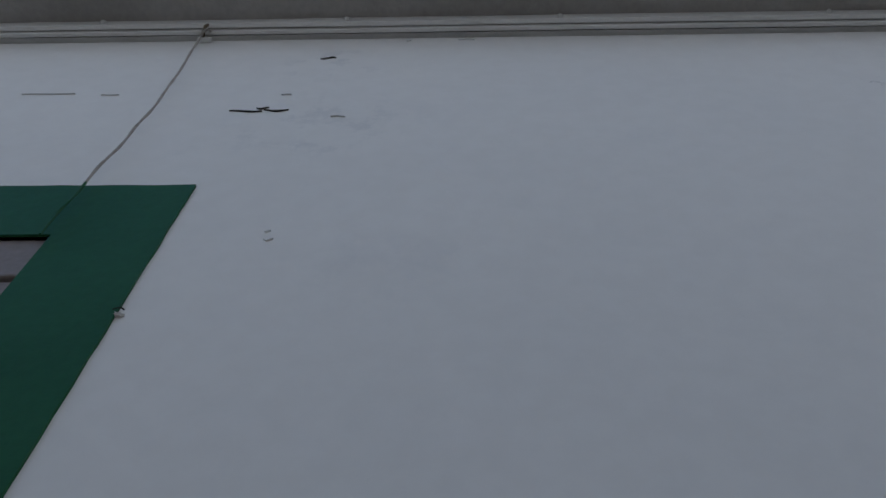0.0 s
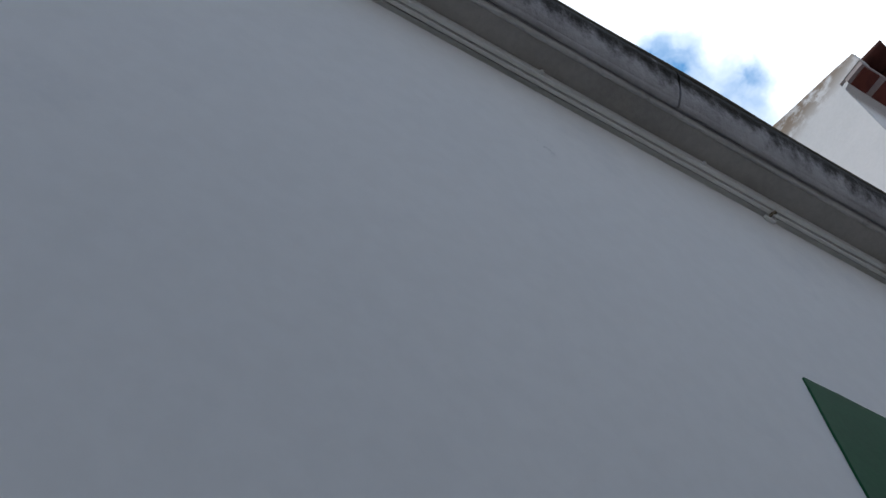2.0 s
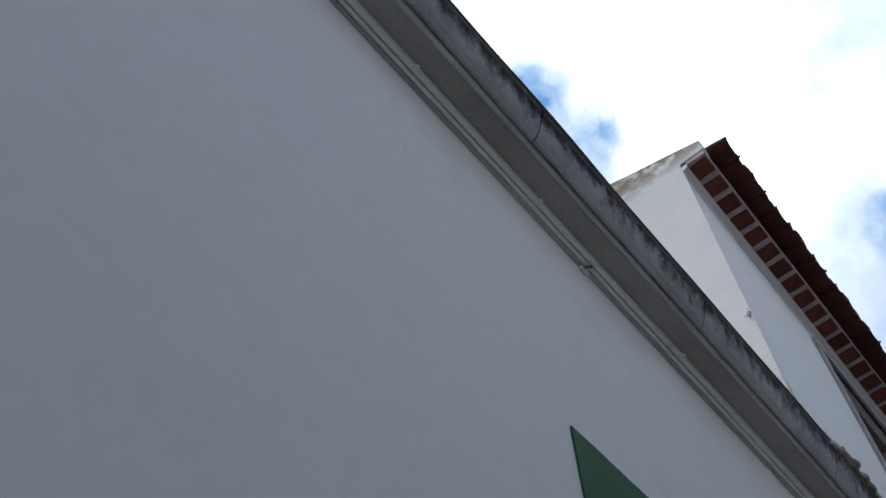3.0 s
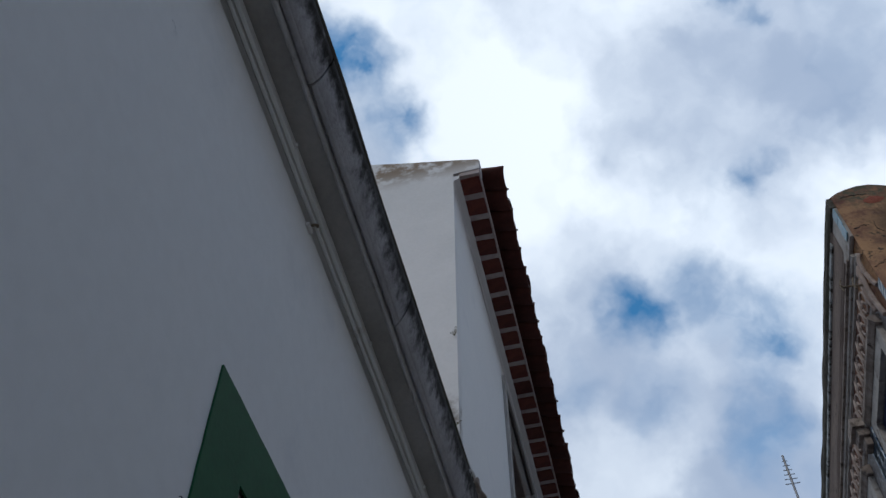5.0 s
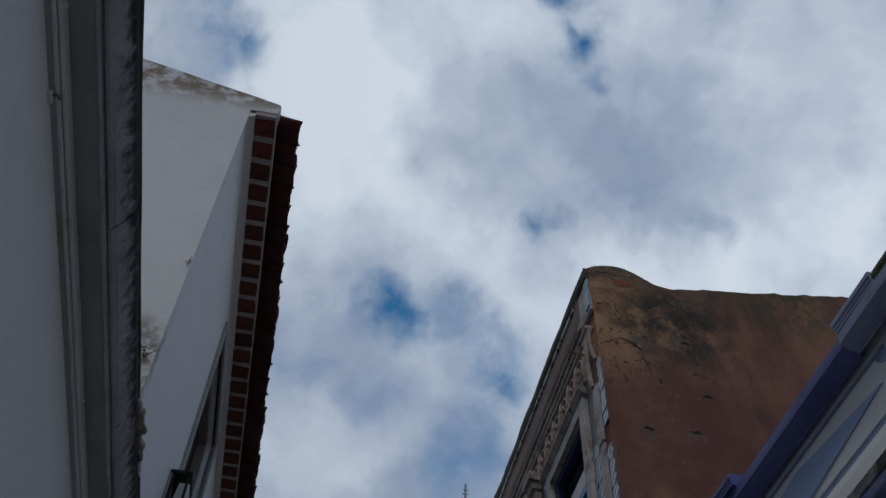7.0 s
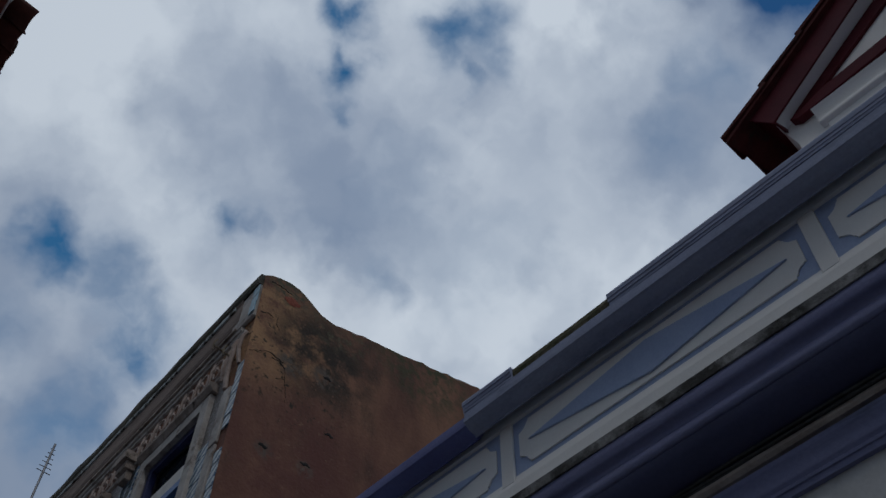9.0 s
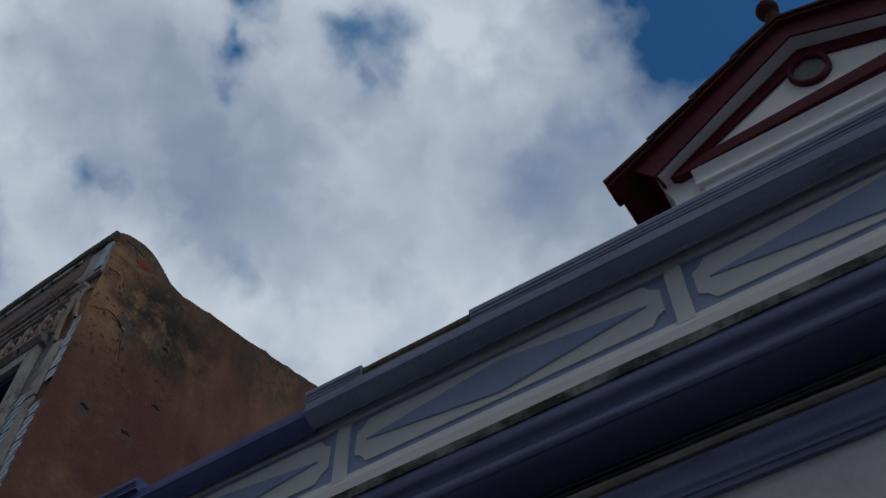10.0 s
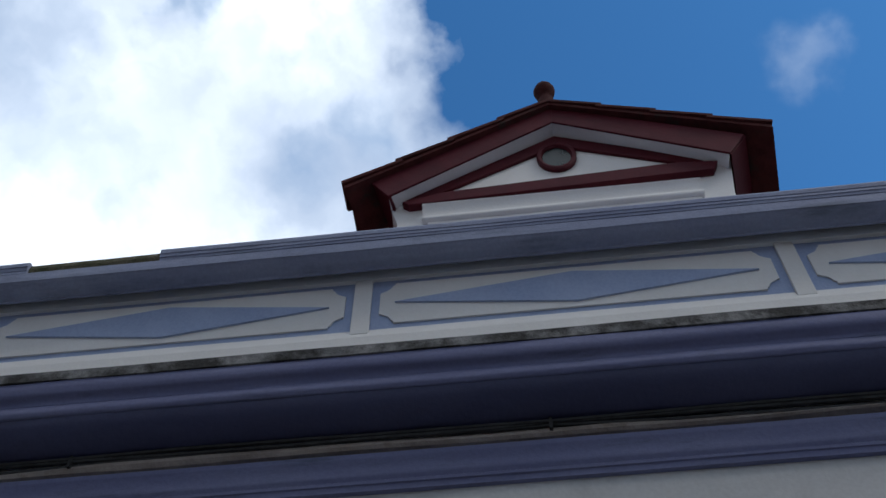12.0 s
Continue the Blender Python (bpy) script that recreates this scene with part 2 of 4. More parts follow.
M_AZULEJO = surface("blue_glazed_tile", (0.05, 0.105, 0.19), (0.085, 0.155, 0.25), 26.0, 0.35, 0.05, 80, vary=0.25)


def striped(m):
    """Diagonal pale stripes in the glaze."""
    nt = m.node_tree
    N, L = nt.nodes.new, nt.links.new
    b = nt.nodes["Principled BSDF"]
    base = b.inputs["Base Color"].links[0].from_socket
    turn = N("ShaderNodeMapping")
    turn.inputs["Rotation"].default_value = (radians(38), 0, 0)
    L(N("ShaderNodeTexCoord").outputs["Object"], turn.inputs["Vector"])
    wave = N("ShaderNodeTexWave")
    wave.bands_direction = "Z"
    for key, v in (("Scale", 4.6), ("Distortion", 1.2), ("Detail", 2.0), ("Detail Scale", 6.0)):
        wave.inputs[key].default_value = v
    L(turn.outputs[0], wave.inputs["Vector"])
    cut = N("ShaderNodeMapRange")
    cut.inputs["From Min"].default_value, cut.inputs["From Max"].default_value = 0.48, 0.66
    L(wave.outputs["Fac"], cut.inputs["Value"])
    mix = N("ShaderNodeMix")
    mix.data_type = "RGBA"
    mix.inputs["B"].default_value = (0.40, 0.45, 0.47, 1)
    L(cut.outputs["Result"], mix.inputs["Factor"])
    L(base, mix.inputs["A"])
    L(mix.outputs["Result"], b.inputs["Base Color"])


striped(M_AZULEJO)
M_PALEBLUE = surface("pale_blue_glaze", (0.16, 0.29, 0.37), (0.23, 0.37, 0.44), 9.0, 0.4, 0.05, 80, (0.09, 0.10, 0.10), 9.0, (0.58, 0.72), vary=0.15)
M_STONE_OLD = surface("brown_weathered_stone", (0.22, 0.175, 0.145), (0.40, 0.34, 0.30), 5.0, 0.9, 0.6, 50, (0.06, 0.045, 0.035), 7.0, (0.48, 0.70))
M_BROWN = surface("brown_weathered_plaster", (0.165, 0.125, 0.105), (0.25, 0.195, 0.165), 3.0, 0.9, 0.5, 40, (0.08, 0.06, 0.05), 6.0, (0.52, 0.72), (1, 0.5, 2))
M_TRIM_OLD = surface("soiled_stone_trim", (0.35, 0.32, 0.295), (0.50, 0.47, 0.44), 5.0, 0.85, 0.4, 60, (0.12, 0.09, 0.07), 6.0, (0.50, 0.74))
M_CARVED = surface("pale_carved_stone", (0.30, 0.235, 0.205), (0.46, 0.38, 0.34), 7.0, 0.9, 0.4, 60, (0.13, 0.09, 0.07), 9.0, (0.52, 0.70))
M_TILED = surface("brown_grey_tiled_front", (0.14, 0.125, 0.12), (0.24, 0.22, 0.215), 9.0, 0.6, 0.3, 50, (0.30, 0.30, 0.31), 26.0, (0.52, 0.6))
M_STRIP = surface("pale_blue_grey_strip", (0.36, 0.40, 0.41), (0.50, 0.53, 0.53), 6.0, 0.85, 0.3, 60, (0.07, 0.065, 0.055), 5.0, (0.46, 0.60), (1, 2, 1))
M_STONE = surface("weathered_stone_trim", (0.29, 0.24, 0.205), (0.42, 0.36, 0.315), 5.0, 0.85, 0.4, 60, (0.20, 0.15, 0.12), 6.0, (0.55, 0.75))
M_TRIM = surface("white_stone_trim", (0.56, 0.55, 0.52), (0.68, 0.66, 0.63), 5.0, 0.8, 0.2, 60, (0.40, 0.36, 0.31), 8.0, (0.62, 0.8))
M_EAVE = surface("dark_mossy_eave", (0.06, 0.055, 0.045), (0.11, 0.10, 0.08), 8.0, 0.95, 0.6, 50, (0.05, 0.055, 0.03), 6.0, (0.5, 0.65))
M_BLUEWOOD = surface("blue_window_paint", (0.05, 0.12, 0.33), (0.08, 0.17, 0.40), 6.0, 0.45, 0.1, 60)
M_NAVY = surface("dark_blue_paint", (0.025, 0.03, 0.10), (0.04, 0.05, 0.14), 6.0, 0.5, 0.1, 60)
M_CORBLUE = surface("blue_moulding", (0.145, 0.155, 0.285), (0.185, 0.195, 0.33), 2.5, 0.6, 0.15, 60, (0.09, 0.105, 0.18), 5.0, (0.52, 0.75), (1, 0.5, 3))
M_CAP = surface("grey_blue_cap", (0.235, 0.262, 0.385), (0.295, 0.325, 0.445), 2.5, 0.65, 0.2, 60, (0.12, 0.14, 0.19), 4.0, (0.52, 0.80), (1, 0.45, 3.5))
M_VIOLET = surface("violet_blue_moulding", (0.095, 0.105, 0.265), (0.125, 0.14, 0.32), 2.5, 0.55, 0.15, 60)
# moulding blue darkened to carry the shade in the cornice hollow
M_CORSHADE = surface("shade_toned_blue_moulding", (0.044, 0.048, 0.105), (0.064, 0.069, 0.140), 2.5, 0.6, 0.15, 60, (0.05, 0.05, 0.10), 5.0, (0.5, 0.75), (1, 0.5, 3))
M_LEDGE = surface("mouldy_ledge", (0.16, 0.16, 0.16), (0.30, 0.295, 0.29), 4.0, 0.9, 0.6, 60, (0.035, 0.033, 0.03), 6.0, (0.34, 0.60))
M_PLAQUE = surface("cream_relief", (0.79, 0.775, 0.75), (0.84, 0.825, 0.80), 3.0, 0.75, 0.12, 70)
# greyer than the cream relief, partly to carry the shade under the cornice
M_FRONT = surface("pale_grey_front", (0.56, 0.55, 0.54), (0.63, 0.62, 0.61), 1.5, 0.8, 0.1, 60, (0.50, 0.49, 0.48), 3.0, (0.5, 0.75))
M_LAV = surface("lavender_field", (0.34, 0.42, 0.62), (0.40, 0.48, 0.67), 3.0, 0.7, 0.12, 70)
M_MAROON = surface("maroon_paint", (0.068, 0.009, 0.015), (0.095, 0.013, 0.020), 4.0, 0.6, 0.1, 60, spec=0.15)
M_TILE_DARK = surface("dark_maroon_tile", (0.045, 0.011, 0.011), (0.075, 0.019, 0.017), 9.0, 0.85, 0.3, 100, (0.03, 0.025, 0.02), 7.0, (0.5, 0.7), vary=0.25, spec=0.15)
M_MOSS = surface("mossy_mortar", (0.06, 0.065, 0.03), (0.14, 0.12, 0.08), 14.0, 0.95, 0.8, 60)
M_CABLE = surface("black_cable", (0.02, 0.02, 0.02), (0.04, 0.04, 0.04), 20.0, 0.6, 0.05, 100)
M_ROAD = surface("pale_limestone_cobble", (0.175, 0.172, 0.167), (0.255, 0.25, 0.243), 5.0, 0.9, 0.5, 30)
M_LEAF = surface("dry_weed", (0.09, 0.085, 0.035), (0.16, 0.13, 0.06), 20.0, 0.9, 0.1, 80)
M_METAL = surface("grey_metal", (0.16, 0.16, 0.17), (0.24, 0.24, 0.25), 20.0, 0.5, 0.05, 100, metal=0.7)
M_GLASS = bpy.data.materials.new("dark_window_glass")
M_GLASS.use_nodes = True
_g = M_GLASS.node_tree.nodes["Principled BSDF"]
_g.inputs["Base Color"].default_value, _g.inputs["Roughness"].default_value = (0.02, 0.025, 0.03, 1), 0.08
_g.inputs["Specular IOR Level"].default_value = 0.6

M_PANE = surface("dusty_dark_glass", (0.018, 0.026, 0.026), (0.035, 0.048, 0.046), 9.0, 0.22, 0.0, 80, spec=0.35)


# ---- mesh helpers ----
def part(name, bm, material, parent=None, label="", smooth=False):
    """Links a bmesh as one mesh object, under a thing or a part."""
    bmesh.ops.recalc_face_normals(bm, faces=bm.faces)
    for e in bm.edges:
        e.smooth = len(e.link_faces) != 2 or e.calc_face_angle(0) < 0.75
    me = bpy.data.meshes.new(name)
    bm.to_mesh(me)
    bm.free()
    me.materials.append(material)
    for p in me.polygons:
        p.use_smooth = smooth
    ob = new(name, me)
    if parent:
        ob.parent = parent
    return tagged(ob, label)


def piece(name, me, parent, m):
    """One of many pieces that share a mesh."""
    ob = new(name, me)
    ob.parent = parent
    ob.matrix_basis = m
    return ob


def thing(name, label, category, m=None, group="", kind=""):
    ob = new(name)
    if m is not None:
        ob.matrix_world = m
    return tagged(ob, label, category, group, kind)


def box(bm, x0, x1, y0, y1, z0, z1, bevel=0.0):
    v = [bm.verts.new((x, y, z)) for x in (x0, x1) for y in (y0, y1) for z in (z0, z1)]
    f = [bm.faces.new([v[i] for i in q]) for q in ((0, 1, 3, 2), (4, 6, 7, 5), (0, 4, 5, 1), (2, 3, 7, 6), (0, 2, 6, 4), (1, 5, 7, 3))]
    if bevel:
        bmesh.ops.bevel(bm, geom=list({e for q in f for e in q.edges}), offset=bevel, segments=2, affect="EDGES", profile=0.5)
    return v


def boxes(*args):
    bm = bmesh.new()
    for a in args:
        box(bm, *a)
    return bm


def sweep(profile, y0, y1, step=0.25, wobble=0.0, seed=0):
    """A closed (x, z) outline drawn out along y, slightly uneven as worn plaster is."""
    bm = bmesh.new()
    n = max(1, round((y1 - y0) / step))
    rings = []
    for i in range(n + 1):
        y = y0 + (y1 - y0) * i / n
        ring = []
        for k, (x, z) in enumerate(profile):
            w = noise.noise_vector(Vector((y * 1.7 + seed, k * 0.31, seed))) * wobble
            ring.append(bm.verts.new((x + w.x, y, z + w.z)))
        rings.append(ring)
    for a, b in zip(rings, rings[1:]):
        for k in range(len(profile)):
            bm.faces.new((a[k - 1], a[k], b[k], b[k - 1]))
    bm.faces.new(rings[0])
    bm.faces.new(rings[-1][::-1])
    return bm


def arc(cx, cz, r, a0, a1, n=6):
    return [(cx + r * math.cos(radians(a0 + (a1 - a0) * i / n)), cz + r * math.sin(radians(a0 + (a1 - a0) * i / n))) for i in range(n + 1)]


def prism_x(outline, x0, x1, bevel=0.0):
    """A (y, z) outline given depth along x."""
    bm = bmesh.new()
    a = [bm.verts.new((x0, y, z)) for y, z in outline]
    b = [bm.verts.new((x1, y, z)) for y, z in outline]
    front = bm.faces.new(a)
    bm.faces.new(b[::-1])
    for i in range(len(a)):
        bm.faces.new((a[i - 1], b[i - 1], b[i], a[i]))
    if bevel:
        bmesh.ops.bevel(bm, geom=list(front.edges), offset=bevel, segments=2, affect="EDGES", profile=0.5)
    return bm


def prism_y(outline, y0, y1):
    """An (x, z) outline given depth along y."""
    return sweep(outline, y0, y1, step=99)


def tube(points, r, sides=8, taper=1.0):
    bm = bmesh.new()
    rings = []
    for i, p in enumerate(points):
        p = Vector(p)
        d = (Vector(points[min(i + 1, len(points) - 1)]) - Vector(points[max(i - 1, 0)])).normalized()
        u = d.orthogonal().normalized()
        if rings and abs(d.dot(last)) < 1:
            u = (last - d * last.dot(d)).normalized()
        last = u
        w = d.cross(u)
        rr = r * (1 + (taper - 1) * i / max(1, len(points) - 1))
        rings.append([bm.verts.new(p + (u * math.cos(k * 2 * math.pi / sides) + w * math.sin(k * 2 * math.pi / sides)) * rr) for k in range(sides)])
    for a, b in zip(rings, rings[1:]):
        for k in range(sides):
            bm.faces.new((a[k - 1], a[k], b[k], b[k - 1]))
    bm.faces.new(rings[0])
    bm.faces.new(rings[-1][::-1])
    return bm


def soft(points, n=4):
    """A smooth line through the points of a moulding's outline."""
    out = []
    for i in range(len(points) - 1):
        p = [Vector(points[min(max(i + k, 0), len(points) - 1)]) for k in (-1, 0, 1, 2)]
        for j in range(n):
            t = j / n
            q = 0.5 * (2 * p[1] + (p[2] - p[0]) * t + (2 * p[0] - 5 * p[1] + 4 * p[2] - p[3]) * t * t + (3 * p[1] - p[0] - 3 * p[2] + p[3]) * t ** 3)
            out.append((q.x, q.y))
    return out + [tuple(points[-1])]


def lathe(profile, sides=20, m=Matrix(), ring=False):
    """An (r, z) outline turned about z."""
    bm = bmesh.new()
    rings = [[bm.verts.new(m @ Vector((r * math.cos(2 * math.pi * k / sides), r * math.sin(2 * math.pi * k / sides), z))) for k in range(sides)] for r, z in profile]
    for a, b in zip(rings, rings[1:]):
        for k in range(sides):
            bm.faces.new((a[k - 1], a[k], b[k], b[k - 1]))
    if ring:
        for k in range(sides):
            bm.faces.new((rings[-1][k - 1], rings[-1][k], rings[0][k], rings[0][k - 1]))
    else:
        bm.faces.new(rings[0])
        bm.faces.new(rings[-1][::-1])
    return bm


def mesh_of(bm, material, smooth=False):
    bmesh.ops.recalc_face_normals(bm, faces=bm.faces)
    me = bpy.data.meshes.new("piece")
    bm.to_mesh(me)
    bm.free()
    me.materials.append(material)
    for p in me.polygons:
        p.use_smooth = smooth
    return me


def barrel_tile(length, r0, r1, thick=0.014, sides=7):
    """A half-round clay tile, its lip at the origin, running along -x."""
    bm = bmesh.new()
    rings = []
    for x, r in ((0.0, r0), (-length, r1)):
        for q in (r, r - thick):
            rings.append([bm.verts.new((x, q * math.cos(math.pi * k / sides), q * math.sin(math.pi * k / sides))) for k in range(sides + 1)])
    a, ai, b, bi = rings
    for k in range(sides):
        bm.faces.new((a[k], a[k + 1], b[k + 1], b[k]))
        bm.faces.new((ai[k + 1], ai[k], bi[k], bi[k + 1]))
        bm.faces.new((a[k + 1], a[k], ai[k], ai[k + 1]))
        bm.faces.new((b[k], b[k + 1], bi[k + 1], bi[k]))
    for k in (0, sides):
        bm.faces.new((a[k], b[k], bi[k], ai[k]))
    return bm


# ---- ground ----
ground = part("ground", boxes((-400, 400, -400, 400, -0.3, 0.0)), M_ROAD)
tagged(ground, "grey cobbled street surface", "ground", kind="structure")


# ---- low white house with green door surrounds (street side at x = -0.6) ----
AX = -0.6


def crack(name, parent, y, z, length, tall, seed, label="dark crack in the plaster"):
    """A ragged dark sliver where the plaster has lifted."""
    rnd = random.Random(seed)
    n = 9
    top, low = [], []
    for i in range(n):
        u = i / (n - 1)
        w = tall * (math.sin(math.pi * u) ** 1.1 + 0.02) * rnd.uniform(0.5, 1.2)
        c = z + tall * 1.2 * math.sin(u * 5 + seed) * 0.5
        top.append((y + length * (u - 0.5), c + w / 2))
        low.append((y + length * (u - 0.5), c - w / 2))
    return part(name, prism_x(top + low[::-1], AX - 0.004, AX + 0.003), M_FAINT if tall < 0.0045 else M_DARK, parent, label)


def door_with_surround(parent, y0, y1, top, width, chip_y):
    """Green painted surround on a plaster backing, with a slatted shutter set back in the opening."""
    door = part("door", boxes((AX - 0.16, AX - 0.13, y0 + width, y1 - width, 0.02, top - width)), M_DARK, parent, "shuttered door with a green surround")
    o, i = [(y0, 0.0), (y0, top), (y1, top), (y1, 0.0)], [(y1 - width, 0.0), (y1 - width, top - width), (y0 + width, top - width), (y0 + width, 0.0)]
    def ragged(line, step=0.03):
        """A hand-painted edge: the line cut short and shaken a little."""
        pts = []
        for (ya, za), (yb, zb) in zip(line, line[1:]):
            n = max(1, round(math.hypot(yb - ya, zb - za) / step))
            for k in range(n):
                u = k / n
                w = noise.noise_vector(Vector((ya + (yb - ya) * u, za + (zb - za) * u, 0.3)) * 17) * 0.0022
                pts.append((ya + (yb - ya) * u + w.x, za + (zb - za) * u + w.y))
        return pts + [line[-1]]

    green = prism_x(ragged(o) + i, AX - 0.1, AX + 0.005)
    part("surround", green, M_GREEN, door, "green painted surround")
    bm = bmesh.new()
    box(bm, AX - 0.09, AX - 0.004, y0 + width + 0.004, y1 - width - 0.004, top - width - 0.114, top - width - 0.001, 0.004)
    part("header_board", bm, M_SHUTTER, door)
    z = top - width - 0.114
    while z > 0.1:
        bm = bmesh.new()
        box(bm, AX - 0.08, AX - 0.010, y0 + width + 0.004, y1 - width - 0.004, z - 0.042, z - 0.006, 0.004)
        part("slat", bm, M_SHUTTER, door)
        z -= 0.043
    # the wall has a notch beside the surround
    rnd = random.Random(int(chip_y[1] * 100))
    bm = bmesh.new()
    bmesh.ops.create_icosphere(bm, subdivisions=3, radius=1.0)
    for v in bm.verts:
        w = 1 + 0.35 * noise.noise(v.co * 2.3 + Vector((rnd.random() * 9, 0, 0)))
        v.co = Vector((AX + 0.001 + v.co.x * 0.005 * w, chip_y[0] + v.co.y * 0.008 * w, chip_y[1] + v.co.z * 0.005 * w))
    part("plaster_chip", bm, M_LIP, door, "chipped grey plaster lump", True)
    cy, cz = chip_y
    pts = [(AX + 0.005, cy - 0.010 + 0.016 * k / 6, cz + 0.009 + 0.005 * math.sin(math.pi * k / 6)) for k in range(7)]
    part("chip_crevice", tube(pts, 0.0012, 6), M_DARK, door)
    return door


house_a = thing("white_house", "low whitewashed house with green door surrounds and mould-stained cornice", "house")
A0, A1 = -9.0, 3.86
D1, D2 = (-1.84, -0.546), (1.286, 2.58)
G, G2 = 0.182, 0.169
TOPA = 3.072
wall_spans = [(A0, D1[0] + G, 0.0, 3.93), (D1[1] - G, D2[0] + G2, 0.0, 3.93), (D2[1] - G2, A1, 0.0, 3.93), (D1[0] + G, D1[1] - G, TOPA - G, 3.93), (D2[0] + G2, D2[1] - G2, TOPA - G2, 3.93)]
for y0, y1, z0, z1 in wall_spans:
    part("wall", boxes((AX - 0.45, AX, y0, y1, z0, z1)), M_WHITE, house_a, "smooth white limewashed wall")
part("end_wall", boxes((-6.0, AX - 0.46, A0, A0 + 0.4, 0, 4.0), (-6.0, -5.6, A0 + 0.41, A1, 0, 4.0)), M_WHITE, house_a)
# weathered moulding, soffit and fascia of the eaves cornice
mould = [(AX - 0.1, 3.946), (AX + 0.001, 3.944), (AX + 0.0095, 3.943), (AX + 0.0098, 3.960), (AX + 0.0132, 3.960), (AX + 0.0135, 3.938), (AX + 0.0230, 3.938), (AX + 0.0233, 3.964), (AX + 0.0268, 3.964), (AX + 0.0270, 3.950), (AX + 0.0375, 3.953), (AX + 0.0380, 3.970), (AX + 0.0330, 4.004), (AX - 0.1, 4.004)]
part("cornice_moulding", sweep(mould, A0, 3.50, 0.12, 0.0012, 3), M_WHITE_OLD, house_a, "narrow stepped plaster moulding", False)
part("soffit", sweep([(AX - 0.1, 4.005), (AX + 0.102, 4.005), (AX + 0.102, 4.05), (AX - 0.1, 4.05)], A0, 3.54, 0.2, 0.003, 5), M_SOFFIT, house_a, "flat grey soffit")
part("soffit_lip", sweep(soft([(AX + 0.1025, 4.004), (AX + 0.1035, 3.996), (AX + 0.110, 3.991), (AX + 0.1165, 3.995), (AX + 0.118, 4.004)], 2), A0, 3.55, 0.05, 0.0022, 6), M_LIP, house_a, "pale worn drip edge", True)
fascia = [(AX - 0.1, 4.051), (AX + 0.1025, 4.051), (AX + 0.103, 4.006), (AX + 0.119, 4.006), (AX + 0.1215, 4.014)] + soft([(AX + 0.1225, 4.006), (AX + 0.128, 4.001), (AX + 0.136, 4.004), (AX + 0.140, 4.014)], 2) + soft([(AX + 0.1425, 4.016), (AX + 0.150, 4.028), (AX + 0.160, 4.052), (AX + 0.169, 4.085), (AX + 0.172, 4.10)], 2) + [(AX + 0.176, 4.106), (AX + 0.178, 4.142), (AX + 0.170, 4.156), (AX - 0.1, 4.17)]
joints = [A0, -7.4, -6.1, -4.8, -3.5, -2.2, -1.0, 0.13, 1.16, 2.02, 2.90, 3.57]
for k, (y0, y1) in enumerate(zip(joints, joints[1:])):
    part("fascia_length", sweep(fascia, y0 + 0.003, y1 - 0.003, 0.04, 0.0024, 11 + k), M_CORNICE, house_a, "mould-blackened cornice length", True)
part("mossy_edge", sweep([(AX + 0.145, 4.157), (AX + 0.177, 4.143), (AX + 0.182, 4.150), (AX + 0.180, 4.164), (AX + 0.165, 4.174), (AX + 0.145, 4.174)], A0, 3.56, 0.018, 0.006, 17), M_EAVE, house_a, "black mossy cornice edge")
part("roof", prism_y([(AX - 0.2, 4.19), (AX + 0.16, 4.172), (-3.4, 5.2), (-6.2, 4.1), (-6.2, 4.0), (-3.4, 5.05)], A0, A1 - 0.03), M_TILE, house_a, "clay tile roof")
door_a = door_with_surround(house_a, *D1, TOPA, G, (-0.543, 2.66))
door_b = door_with_surround(house_a, *D2, TOPA, G2, (1.262, 2.70))
for k, (y, z, l, h) in enumerate([(-0.540, 3.434, 0.070, 0.0055), (-0.478, 3.437, 0.052, 0.0065), (-0.508, 3.450, 0.026, 0.006), (-0.420, 3.776, 0.036, 0.009), (-0.24, 3.905, 0.012, 0.004), (-0.10, 3.908, 0.04, 0.003), (-1.0, 3.55, 0.12, 0.0015), (-0.86, 3.54, 0.04, 0.0015), (-0.381, 2.878, 0.016, 0.004), (-0.387, 2.905, 0.010, 0.003), (-0.473, 3.531, 0.022, 0.003), (-0.345, 3.40, 0.03, 0.004)]):
    crack("crack", house_a, y, z, l, h, k + 1)
for y in (-1.02, -0.40, 0.13, 0.78, 1.31, 2.05, 2.75):
    bm = bmesh.new()
    bmesh.ops.create_icosphere(bm, subdivisions=2, radius=0.008)
    for v in bm.verts:
        v.co = v.co * (1 + 0.3 * noise.noise(v.co * 200 + Vector((y, 0, 0)))) + Vector((AX + 0.038, y, 3.972))
    part("nail_head", bm, M_WHITE_OLD, house_a, "", True)
# crumbling plaster and a rusty end at the cornice's far end
for k, (y, z, r) in enumerate([(2.92, 4.160, 0.030), (3.04, 4.165, 0.040), (3.17, 4.160, 0.036), (3.28, 4.155, 0.028)]):
    bm = bmesh.new()
    bmesh.ops.create_icosphere(bm, subdivisions=4, radius=1.0)
    for v in bm.verts:
        w = 1 + 0.5 * noise.noise(v.co * 1.8 + Vector((k * 5.1, 0, 0))) + 0.15 * noise.noise(v.co * 5 + Vector((k, 3, 0)))
        v.co = Vector((AX + 0.165 + v.co.x * r * 0.8 * w, y + v.co.y * r * 2.2 * w, z + v.co.z * r * 0.7 * w))
    part("broken_plaster", bm, (M_WHITE_OLD, M_STONE, M_STONE, M_WHITE_OLD)[k], house_a, "crumbling broken cornice end", True)


